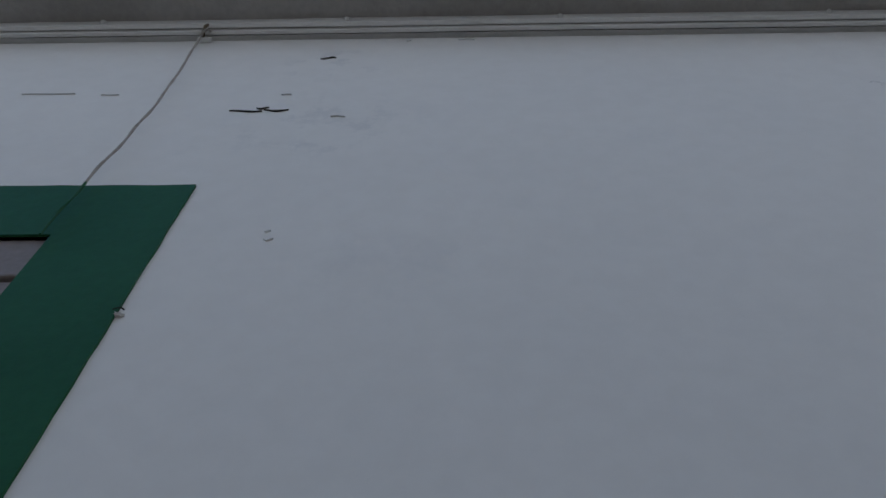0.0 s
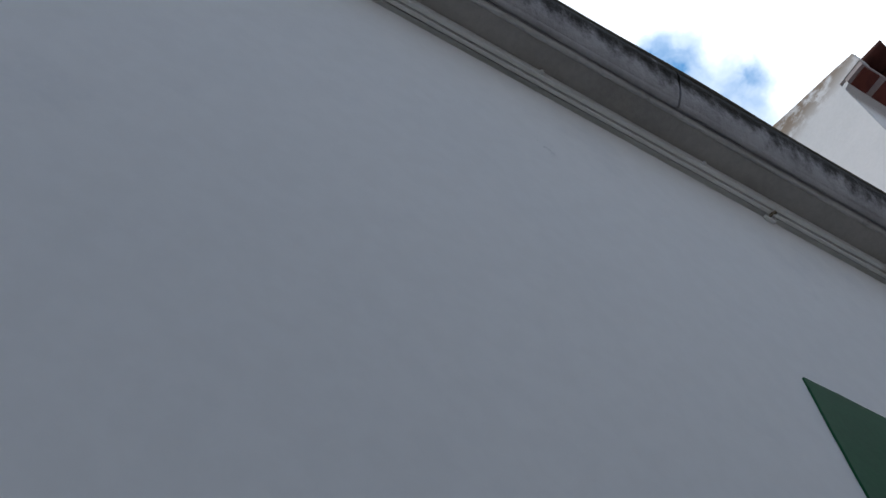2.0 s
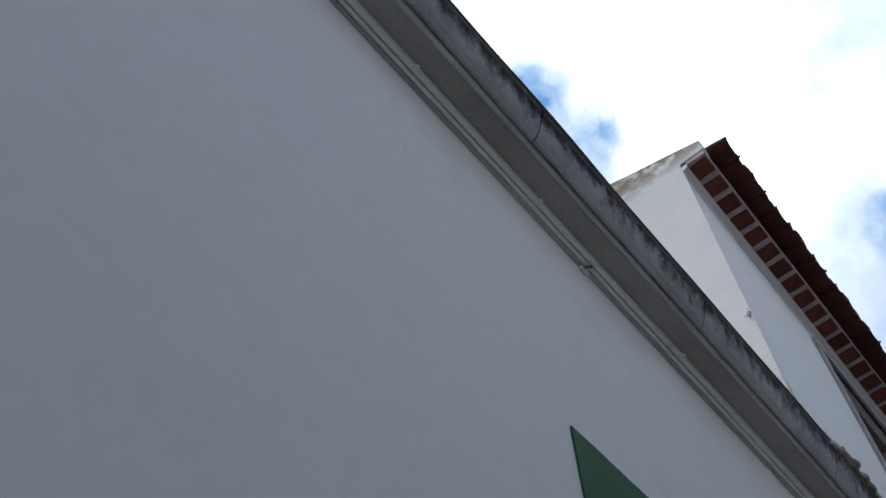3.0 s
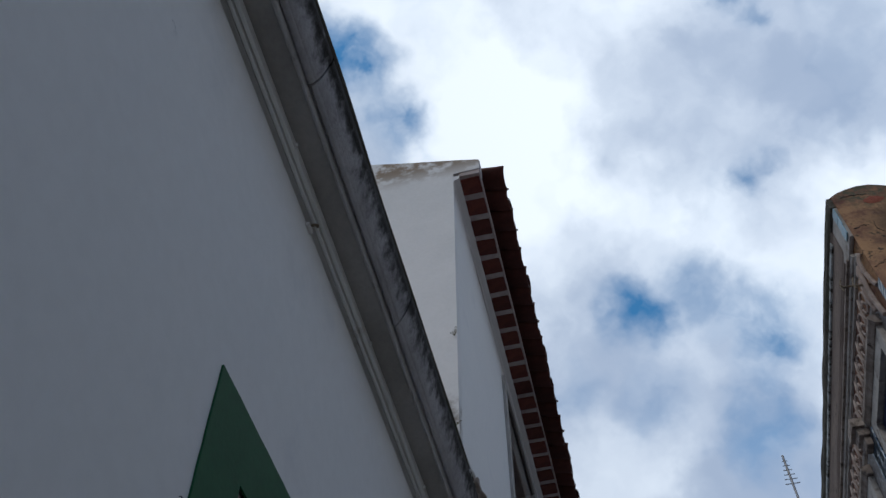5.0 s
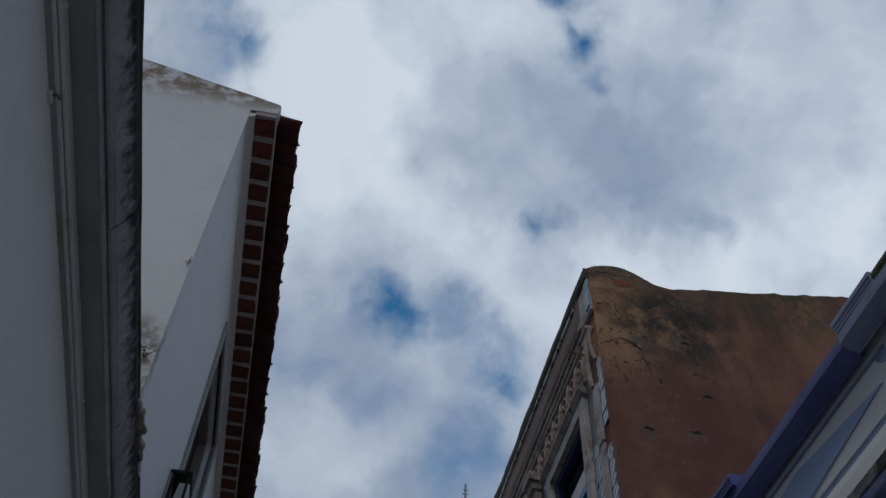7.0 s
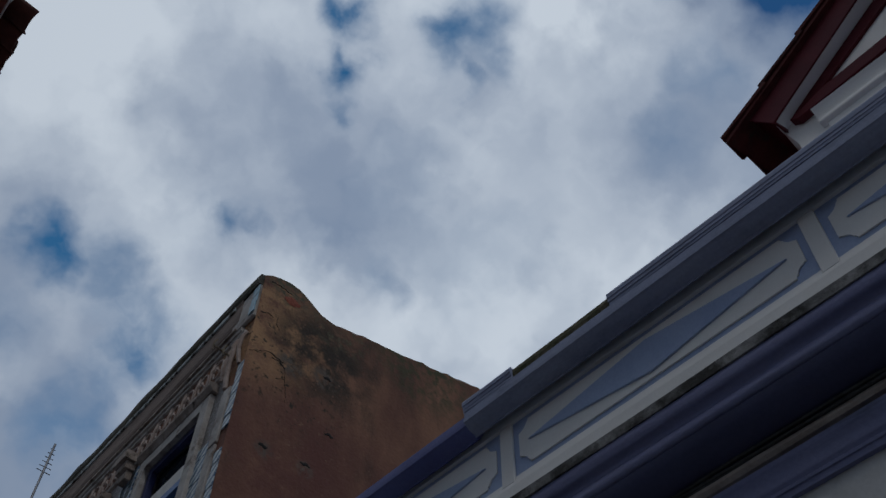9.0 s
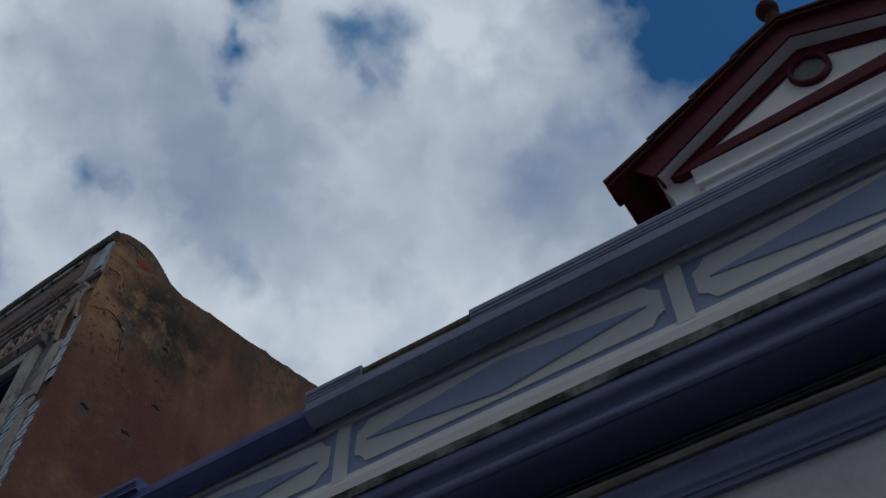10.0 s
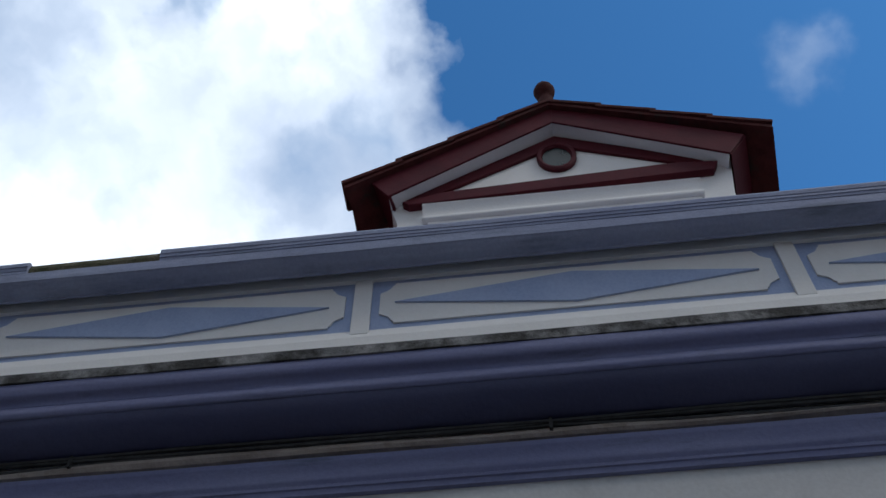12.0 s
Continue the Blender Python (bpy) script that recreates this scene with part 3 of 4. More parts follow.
def wall_hook(y, curled):
    """An iron hook let into the wall under the cornice."""
    h = thing("wall_hook", "small rusty iron hook under the cornice moulding", "hook", pose(AX, y, 3.925), "hooks under the cornice")
    pts = [(-0.03, 0, 0.0), (0.012, 0, 0.0), (0.022, 0.003, 0.004), (0.027, 0.010, 0.010), (0.024, 0.017, 0.013)]
    if curled:
        pts = pts[:2] + [(0.026, 0.002, 0.004), (0.034, 0.004, 0.016), (0.034, 0.008, 0.032), (0.028, 0.014, 0.042), (0.018, 0.018, 0.042)]
    part("shank", tube(pts, 0.0042, 8), M_RUST, h, "", True)
    bm = bmesh.new()
    box(bm, 0.0, 0.012, -0.014, 0.022, -0.012, 0.004, 0.003)
    part("plug", bm, M_WHITE_OLD, h, "pale mortar plug")
    return h


wall_hook(-0.755, True)
wall_hook(1.545, False)
rope = thing("rope", "thin frayed grey-brown rope hanging from the hook", "rope", pose(AX, -0.755, 3.92))
rp = []
for i in range(41):
    u = i / 40
    rp.append((0.020 + 0.003 * math.sin(u * 9), 0.004 * math.sin(u * 3.1) + 0.026 * math.sin(min(u * 2.2, 1.0) * math.pi / 2) + 0.0016 * math.sin(u * 31), -1.06 * u))
twist = [(x + 0.0022 * math.sin(i * 0.9), y + 0.0022 * math.cos(i * 0.9), z) for i, (x, y, z) in enumerate(rp)]
PAINTED = 33   # from here down the rope was painted over with the surround
for a, b, m, l in ((0, PAINTED + 1, M_ROPE, ""), (PAINTED, 41, M_GREEN, "rope end painted green with the surround")):
    part("strand", tube(rp[a:b], 0.0024, 7), m, rope, l, True)
    part("strand", tube(twist[a:b], 0.0016, 6), m, rope, l, True)
part("frayed_end", tube([(0.024, 0.0, 0.0), (0.03, 0.012, 0.012), (0.026, 0.02, 0.004)], 0.004, 6), M_ROPE, rope)


# ---- tall white house with tiled eaves ----
WANG = math.degrees(0.006)
house_w = thing("white_gabled_house", "tall whitewashed house with brick and clay tile eaves", "house", pose(0, 0, 0, 0, 0, WANG))
WX, WY0, WY1 = -0.632, 3.83, 13.5
win_w = (5.72, 7.05, 6.05, 7.50)
for a, b, z0, z1 in ((WY0 + 0.10, win_w[0], 0, 7.74), (win_w[1], WY1, 0, 7.74), (win_w[0], win_w[1], 0, win_w[2]), (win_w[0], win_w[1], win_w[3], 7.74)):
    part("wall", boxes((WX - 0.4, WX, a, b, z0, z1)), M_WHITE, house_w, "smooth white street wall")


def gable():
    bm = bmesh.new()
    rnd = random.Random(4)
    out = [(WX, 0.0), (WX, 7.86), (-0.425, 7.862), (-0.424, 7.975)]
    x = -0.43
    while x > -5.0:
        out.append((x, 7.995 + (-0.424 - x) * 0.272 + rnd.uniform(-0.004, 0.004)))
        x -= 0.13
    out += [(-5.0, 9.24), (-9.5, 7.9), (-9.5, 0.0)]
    a = [bm.verts.new((x, WY0, z)) for x, z in out]
    b = [bm.verts.new((x, WY0 + 0.095, z)) for x, z in out]
    front = bm.faces.new(a)
    bm.faces.new(b[::-1])
    for i in range(len(a)):
        bm.faces.new((a[i - 1], b[i - 1], b[i], a[i]))
    bmesh.ops.bevel(bm, geom=[e for e in front.edges if max(v.co.z for v in e.verts) > 7], offset=0.008, segments=2, affect="EDGES", profile=0.5)
    return bm


part("gable", gable(), M_GABLE, house_w, "stained white gable wall")
part("wall_head", sweep([(WX + 0.001, 7.741), (WX + 0.012, 7.775), (WX + 0.05, 7.795), (WX + 0.05, 7.83), (WX + 0.001, 7.83)], WY0 + 0.01, WY1, 0.5, 0.003, 2), M_WHITE, house_w)
# brick eaves course: bricks on edge, pale mortar between
part("mortar_bed", sweep([(WX + 0.051, 7.810), (-0.432, 7.810), (-0.428, 7.857), (WX + 0.051, 7.857)], WY0 + 0.006, WY1, 0.5, 0.003, 8), M_MORTAR, house_w, "pale mortar between the bricks")
bm = bmesh.new()
box(bm, -0.072, 0.074, -0.071, 0.071, -0.009, 0.035, 0.007)
brick_mesh = mesh_of(bm, M_BRICK)
rnd = random.Random(9)
y = WY0 + 0.105
while y < WY1 - 0.1:
    piece("brick", brick_mesh, house_w, pose(-0.512 + rnd.uniform(-0.004, 0.004), y, 7.812 + rnd.uniform(-0.004, 0.003), rnd.uniform(-1.5, 1.5), rnd.uniform(-1, 1), rnd.uniform(-2, 2)))
    y += 0.191
roof_w = part("roof", prism_y([(-0.50, 7.905), (-5.0, 9.10), (-9.4, 7.9), (-9.4, 7.8), (-5.0, 8.98), (WX, 7.86)], WY0 + 0.10, WY1), M_TILE, house_w, "clay tile roof")
bm = barrel_tile(0.42, 0.108, 0.088)
for v in bm.verts:
    v.co.z *= 0.55
pan = mesh_of(bm, M_TILE, True)
rnd = random.Random(12)
for row in range(2):
    y = WY0 + 0.20
    while y < WY1 - 0.1:
        off = Matrix.Translation((-0.30 * row, 0, 0.082 * row))
        turn = rnd.uniform(-2, 2)
        piece("roof_tile", pan, roof_w, off @ pose(-0.262 + rnd.uniform(-0.012, 0.012), y, 7.975 + rnd.uniform(-0.006, 0.006), 180, 14, turn))
        piece("roof_tile", pan, roof_w, off @ pose(-0.285 + rnd.uniform(-0.012, 0.012), y + 0.0955, 7.962 + rnd.uniform(-0.006, 0.006), 0, 14, turn))
        y += 0.191
# window of the tall white house
y0, y1, z0, z1 = win_w
win = part("window", boxes((WX - 0.16, WX - 0.14, y0 + 0.04, y1 - 0.04, z0 + 0.04, z1 - 0.04)), M_DARK, house_w, "dark open window in a grey frame")
part("frame", prism_x([(y0, z0), (y0, z1), (y1, z1), (y1, z0)] + [(y1 - 0.07, z0), (y1 - 0.07, z1 - 0.07), (y0 + 0.07, z1 - 0.07), (y0 + 0.07, z0)], WX - 0.135, WX - 0.06), M_SHUTTER, win)
part("surround", prism_x([(y0 - 0.09, z0 - 0.09), (y0 - 0.09, z1 + 0.07), (y1 + 0.09, z1 + 0.07), (y1 + 0.09, z0 - 0.09)] + [(y1, z0 - 0.09), (y1, z1), (y0, z1), (y0, z0 - 0.09)], WX - 0.02, WX + 0.022, 0.004), M_SOFFIT, win, "grey stone surround")
bm = bmesh.new()
box(bm, WX - 0.2, WX + 0.06, y0 - 0.10, y1 + 0.10, z0 - 0.16, z0 - 0.095, 0.008)
part("sill", bm, M_TRIM, win)
lantern = thing("wall_lantern", "grey-framed box lantern with pale slats on the wall", "lantern", pose(0, 0, 0, 0, 0, WANG))
LX0, LX1, LY0, LY1, LZ0, LZ1 = WX + 0.004, WX + 0.13, 5.33, 5.56, 5.40, 5.77
part("back_plate", boxes((LX0, LX0 + 0.014, LY0, LY1, LZ0, LZ1)), M_SOFFIT, lantern)
bm = bmesh.new()
box(bm, LX0, LX1 + 0.012, LY0 - 0.012, LY1 + 0.012, LZ1 + 0.001, LZ1 + 0.026, 0.005)
part("lid", bm, M_DARK, lantern, "dark grey lid")
for x in (LX0 + 0.015, LX1 - 0.016):
    for y in (LY0, LY1 - 0.016):
        part("post", boxes((x, x + 0.016, y, y + 0.016, LZ0, LZ1)), M_DARK, lantern)
for k in range(3):
    bm = bmesh.new()
    v = box(bm, 0, 0.022, 0, 0.16, 0, 0.30)
    bmesh.ops.transform(bm, matrix=pose(LX0 + 0.038 + 0.022 * k, LY0 + 0.03, LZ0 + 0.03, 0, 6, 0), verts=bm.verts)
    part("slat", bm, M_TRIM, lantern)


def weed(name, at, size, seed, n=14):
    """A tuft of dry stems with small leaves."""
    rnd = random.Random(seed)
    w = thing(name, "small dry weed growing from the masonry", "plant", pose(*at), "weeds on the masonry")
    stems, leaves = bmesh.new(), bmesh.new()
    for k in range(n):
        a, lean = rnd.uniform(0, 6.28), rnd.uniform(0.1, 0.9)
        tip = Vector((math.cos(a) * lean, math.sin(a) * lean, rnd.uniform(0.5, 1.0))) * size
        mid = tip * 0.5 + Vector((0, 0, size * 0.12))
        t = tube([(0, 0, 0), tuple(mid), tuple(tip)], size * 0.018, 4, 0.4)
        me = bpy.data.meshes.new("tmp")
        t.to_mesh(me)
        t.free()
        stems.from_mesh(me)
        bpy.data.meshes.remove(me)
        for j in range(5):
            c = mid.lerp(tip, rnd.random())
            d = Vector((rnd.uniform(-1, 1), rnd.uniform(-1, 1), rnd.uniform(-0.4, 1))).normalized() * size * rnd.uniform(0.10, 0.22)
            s = d.cross(Vector((rnd.random(), rnd.random(), rnd.random()))).normalized() * size * 0.035
            leaves.faces.new([leaves.verts.new(c + q) for q in (s * 0, d * 0.5 + s, d, d * 0.5 - s)])
    part("stem", stems, M_LEAF, w)
    part("foliage", leaves, M_LEAF, w)
    return w


# ---- ochre house with tiled front ----
CANG = math.degrees(0.023)
TC = pose(0, 0, 0, 0, 0, CANG)
CX, CY, CY1 = 2.76, 5.93, 17.0
house_c = thing("ochre_house", "weathered ochre house with tiled front and carved cornice", "house", TC)


def side_wall():
    """The bare party wall: rises over the front cornice in a hump, dips, then climbs with the roof."""
    rnd = random.Random(21)
    out = [(CX + 0.001, 0.0), (CX + 0.001, 9.50), (CX - 0.03, 9.61), (CX + 0.04, 9.665), (CX + 0.14, 9.705), (CX + 0.26, 9.73), (CX + 0.37, 9.722), (CX + 0.45, 9.69), (CX + 0.52, 9.63), (CX + 0.59, 9.555), (CX + 0.67, 9.505), (CX + 0.77, 9.49)]
    x = CX + 0.86
    while x < 8.0:
        out.append((x, 9.495 + (x - CX - 0.77) * 0.219 + rnd.uniform(-0.011, 0.011)))
        x += 0.09
    out += [(8.0, 10.47), (12.0, 9.4), (12.0, 0.0)]
    bm = bmesh.new()
    a = [bm.verts.new((x, CY, z)) for x, z in out]
    b = [bm.verts.new((x, CY + 0.30, z)) for x, z in out]
    front = bm.faces.new(a)
    bm.faces.new(b[::-1])
    for i in range(len(a)):
        bm.faces.new((a[i - 1], b[i - 1], b[i], a[i]))
    bmesh.ops.bevel(bm, geom=[e for e in front.edges if max(v.co.z for v in e.verts) > 7], offset=0.025, segments=2, affect="EDGES", profile=0.5)
    return bm


part("side_wall", side_wall(), M_OCHRE, house_c, "bare ochre party wall with damp stains")
windows_c = [(6.52, 7.52), (8.52, 9.52), (10.52, 11.52), (12.52, 13.52)]
WZ0, WZ1 = 5.9, 8.11
spans, last = [], CY + 0.305
for a, b in windows_c:
    spans += [(last, a, 0, 9.30), (a, b, 0, WZ0), (a, b, WZ1, 9.30)]
    last = b
spans.append((last, CY1, 0, 9.30))
for a, b, z0, z1 in spans:
    part("front_wall", boxes((CX, CX + 0.35, a, b, z0, z1)), M_TILED, house_c, "tile-clad front wall")
part("roof", prism_y([(CX + 0.05, 9.36), (8.0, 10.30), (12.0, 9.3), (12.0, 9.2), (8.0, 10.1), (CX + 0.05, 9.31)], CY + 0.31, CY1), M_TILE, house_c)
part("back_wall", boxes((11.6, 12.0, CY + 0.31, CY1, 0, 9.1), (CX + 0.36, 11.59, CY1 - 0.4, CY1, 0, 9.1)), M_OCHRE, house_c)
# parapet cornice, from the dark weathered edge down to the carved frieze
cornice = [(CX, 9.02), (CX - 0.03, 9.03), (CX - 0.04, 9.08)] + arc(CX - 0.04, 9.13, 0.035, -90, -180, 4) + [(CX - 0.085, 9.15), (CX - 0.085, 9.42), (CX - 0.10, 9.44), (CX - 0.10, 9.455), (CX, 9.458)]
cornice = [(CX + (x - CX) * 0.6, z) for x, z in cornice]
part("cornice", sweep(cornice, CY + 0.31, CY1, 0.3, 0.006, 31), M_BROWN, house_c, "grey-brown weathered cornice")
part("cornice_edge", sweep([(CX + 0.1, 9.46), (CX - 0.064, 9.462), (CX - 0.080, 9.50), (CX - 0.082, 9.58), (CX - 0.07, 9.61), (CX + 0.1, 9.625)], CY + 0.02, CY1, 0.045, 0.022, 33), M_EAVE, house_c, "black mossy cornice edge")
part("cornice_strip", sweep([(CX - 0.052, 9.395), (CX - 0.068, 9.397), (CX - 0.072, 9.41), (CX - 0.070, 9.445), (CX - 0.052, 9.448)], CY + 0.43, CY1, 0.12, 0.004, 34), M_STRIP, house_c, "pale weathered strip under the cornice edge")
part("cornice_shadow_gap", sweep([(CX - 0.02, 8.985), (CX - 0.062, 8.99), (CX - 0.062, 9.015), (CX - 0.02, 9.018)], CY + 0.31, CY1, 0.4, 0.003, 35), M_STONE_OLD, house_c)
part("frieze_bead", sweep([(CX - 0.001, 8.90), (CX - 0.045, 8.905), (CX - 0.055, 8.925), (CX - 0.045, 8.945), (CX - 0.001, 8.95)], CY + 0.20, CY1, 0.3, 0.004, 37), M_TRIM_OLD, house_c)
part("frieze_bead", sweep([(CX - 0.007, 8.835), (CX - 0.032, 8.838), (CX - 0.040, 8.855), (CX - 0.032, 8.872), (CX - 0.007, 8.876)], CY + 0.14, CY1, 0.3, 0.004, 38), M_TRIM_OLD, house_c)
part("frieze_bead", sweep([(CX - 0.001, 8.42), (CX - 0.03, 8.425), (CX - 0.04, 8.445), (CX - 0.03, 8.465), (CX - 0.001, 8.47)], CY + 0.40, CY1, 0.3, 0.004, 39), M_TRIM_OLD, house_c)


def scroll_mesh():
    """One carved unit of the frieze: a ring with two leaves."""
    bm = bmesh.new()
    ring = [(-0.012, 0.085 * math.cos(a), 0.115 * math.sin(a)) for a in [i * math.pi / 7 for i in range(15)]]
    curls = [ring, [(-0.012, 0.10, -0.16), (-0.022, 0.13, -0.06), (-0.022, 0.125, 0.06), (-0.012, 0.10, 0.16)], [(-0.014, -0.03, -0.05), (-0.026, 0.0, 0.0), (-0.014, 0.03, 0.05)]]
    for pts in curls:
        t = tube(pts, 0.014, 6)
        me = bpy.data.meshes.new("tmp")
        t.to_mesh(me)
        t.free()
        bm.from_mesh(me)
        bpy.data.meshes.remove(me)
    return mesh_of(bm, M_CARVED, True)


scroll = scroll_mesh()
y = CY + 0.55
while y < CY1 - 0.2:
    piece("carved_ornament", scroll, house_c, pose(CX, y, 8.655))
    y += 0.265
part("frieze_field", boxes((CX - 0.006, CX - 0.001, CY + 0.40, CY1, 8.47, 8.90)), M_OCHRE, house_c)
# the corner: white block with a strip of blue tile, and the pilaster below it
bm = bmesh.new()
box(bm, CX - 0.045, CX - 0.002, CY + 0.02, CY + 0.42, 8.985, 9.455, 0.01)
part("corner_block", bm, M_TRIM_OLD, house_c, "white corner block")
for z0, z1 in ((0.0, 7.40), (7.425, 8.10)):
    bm = bmesh.new()
    box(bm, CX - 0.03, CX - 0.002, CY + 0.14, CY + 0.27, z0, z1, 0.008)
    part("pilaster", bm, M_TRIM_OLD, house_c, "white stone corner pilaster")
# the stone scroll that closes the frieze at the corner
bm = bmesh.new()
for pts, r in (([(-0.02, 0.10, 8.80), (-0.05, 0.11, 8.72), (-0.05, 0.13, 8.60), (-0.03, 0.12, 8.45), (-0.02, 0.10, 8.36)], 0.022), ([(-0.02, 0.24, 8.80), (-0.05, 0.25, 8.70), (-0.05, 0.21, 8.58), (-0.05, 0.24, 8.46), (-0.03, 0.27, 8.30), (-0.02, 0.25, 8.14)], 0.026), ([(-0.02, 0.36, 8.74), (-0.04, 0.33, 8.62), (-0.04, 0.37, 8.50), (-0.02, 0.38, 8.34)], 0.022)):
    t = tube([(CX + x, CY + y, z) for x, y, z in pts], r, 6)
    me = bpy.data.meshes.new("tmp")
    t.to_mesh(me)
    t.free()
    bm.from_mesh(me)
    bpy.data.meshes.remove(me)
part("corner_scroll", bm, M_CARVED, house_c, "worn carved corner scroll", True)
tile_c = bmesh.new()
box(tile_c, -0.006, 0.006, -0.066, 0.066, -0.066, 0.066, 0.003)
tile_mesh = mesh_of(tile_c, M_AZULEJO)
bm = bmesh.new()
box(bm, -0.006, 0.006, -0.054, 0.054, -0.066, 0.066, 0.003)
narrow_tile = mesh_of(bm, M_AZULEJO)
bm = bmesh.new()
box(bm, -0.006, 0.006, -0.052, 0.052, -0.066, 0.066, 0.003)
pale_tile = mesh_of(bm, M_PALEBLUE)
rnd = random.Random(77)
z = 6.4
while z < 9.46:
    tip = pose(rnd.uniform(-0.004, 0.004), 0, 0, rnd.uniform(-3, 3), rnd.uniform(-2, 2), 0)
    if z < 8.36 and not 7.33 < z < 7.56:
        piece("tile", narrow_tile, house_c, pose(CX - 0.012, CY + 0.058, z) @ tip)
    if z < 7.50:
        piece("tile", narrow_tile, house_c, pose(CX - 0.008, CY + 0.355, z) @ tip)
        piece("tile", narrow_tile, house_c, pose(CX - 0.008, CY + 0.463, z) @ tip)
    if z > 9.03:
        piece("tile", pale_tile, house_c, pose(CX - 0.054, CY + 0.056, z) @ tip)
    z += 0.1345
for a, b in windows_c[:3]:
    for y in (a - 0.62, a - 0.485, b + 0.35, b + 0.485):
        if y < CY + 0.6:
            continue
        z = 6.4
        while z < 8.4:
            piece("tile", tile_mesh, house_c, pose(CX - 0.008, y, z))
            z += 0.1345


def tall_window(a, b):
    """A sash window with white surround, brown hood moulding and blue joinery."""
    w = part("window", boxes((CX + 0.10, CX + 0.11, a + 0.05, b - 0.05, WZ0 + 0.05, WZ1 - 0.05)), M_GLASS, house_c, "blue-framed window in a white stone surround")
    part("surround", prism_x([(a - 0.12, WZ0 - 0.1), (a - 0.12, WZ1 + 0.13), (b + 0.12, WZ1 + 0.13), (b + 0.12, WZ0 - 0.1)] + [(b, WZ0 - 0.1), (b, WZ1), (a, WZ1), (a, WZ0 - 0.1)], CX - 0.055, CX - 0.002, 0.008), M_TRIM_OLD, w, "white stone surround")
    part("hood_moulding", sweep([(CX - 0.002, WZ1 + 0.135), (CX - 0.06, WZ1 + 0.14), (CX - 0.08, WZ1 + 0.17), (CX - 0.10, WZ1 + 0.19), (CX - 0.10, WZ1 + 0.23), (CX - 0.002, WZ1 + 0.25)], a - 0.16, b + 0.16, 0.2, 0.004, a), M_STONE_OLD, w, "brown weathered hood moulding")
    part("frame", prism_x([(a, WZ0), (a, WZ1), (b, WZ1), (b, WZ0)] + [(b - 0.07, WZ0), (b - 0.07, WZ1 - 0.07), (a + 0.07, WZ1 - 0.07), (a + 0.07, WZ0)], CX + 0.01, CX + 0.07), M_NAVY, w, "dark blue frame")
    part("sash", boxes((CX + 0.0, CX + 0.06, a + 0.07, b - 0.07, 7.36, 7.44), (CX + 0.02, CX + 0.06, (a + b) / 2 - 0.03, (a + b) / 2 + 0.03, WZ0 + 0.05, 7.36)), M_BLUEWOOD, w, "bright blue transom and mullion")
    # added white panel that paints the sky's reflection in the glass
    part("sky_reflection_panel", boxes((CX + 0.040, CX + 0.047, a + 0.07, b - 0.07, 7.44, 7.69)), M_TRIM, w, "white panel in place of reflected sky")
    bm = bmesh.new()
    box(bm, CX - 0.12, CX + 0.1, a - 0.28, b + 0.28, WZ0 - 0.2, WZ0 - 0.105, 0.012)
    part("sill", bm, M_TRIM_OLD, w)
    return w


for a, b in windows_c:
    tall_window(a, b)


def console(y):
    """A stepped stone bracket between the windows."""
    c = part("console", boxes((CX - 0.16, CX - 0.002, y - 0.13, y + 0.13, 8.44, 8.54)), M_STONE_OLD, house_c, "stepped stone bracket")
    bm = bmesh.new()
    box(bm, CX - 0.12, CX - 0.002, y - 0.10, y + 0.10, 8.345, 8.439, 0.01)
    part("step", bm, M_STONE_OLD, c)
    bm = bmesh.new()
    box(bm, CX - 0.08, CX - 0.002, y - 0.075, y + 0.075, 8.24, 8.344, 0.01)
    part("step", bm, M_STONE_OLD, c)
    return c


for y in (8.0, 10.0, 12.0):
    console(y)
# holes and a crack in the party wall
for x, z in ((3.10, 7.50), (3.53, 7.55), (3.62, 8.70), (3.73, 8.02)):
    bm = bmesh.new()
    bmesh.ops.create_icosphere(bm, subdivisions=3, radius=1.0)
    for v in bm.verts:
        w = 1 + 0.5 * noise.noise(v.co * 2 + Vector((x * 7, 0, 0)))
        v.co = Vector((x + v.co.x * 0.050 * w, CY - 0.001 + v.co.y * 0.006, z + (v.co.z * 0.017 + 0.008 * math.sin(v.co.x * 4 + x * 9)) * w))
    part("putlog_hole", bm, M_DARK, house_c, "dark hole in the wall", True)


def jagged(points, width, seed):
    """A broken line that tapers, lying on the party wall."""
    rnd = random.Random(seed)
    line = []
    for (xa, za), (xb, zb) in zip(points, points[1:]):
        for k in range(4):
            line.append((xa + (xb - xa) * k / 4 + rnd.uniform(-0.010, 0.010), za + (zb - za) * k / 4 + rnd.uniform(-0.012, 0.012)))
    line.append(points[-1])
    top, low = [], []
    for k, (x, z) in enumerate(line):
        w = width * (0.25 + rnd.random()) * (1 - 0.8 * k / len(line))
        top.append((x + w * 0.5, z + w))
        low.append((x - w * 0.5, z - w))
    bm = bmesh.new()
    out = top + low[::-1]
    a = [bm.verts.new((x, CY - 0.004, z)) for x, z in out]
    b = [bm.verts.new((x, CY + 0.01, z)) for x, z in out]
    n = len(line)
    for k in range(n - 1):
        bm.faces.new((a[k], a[k + 1], a[2 * n - 2 - k], a[2 * n - 1 - k]))
    for k in range(len(out)):
        bm.faces.new((a[k - 1], a[k], b[k], b[k - 1]))
    return bm


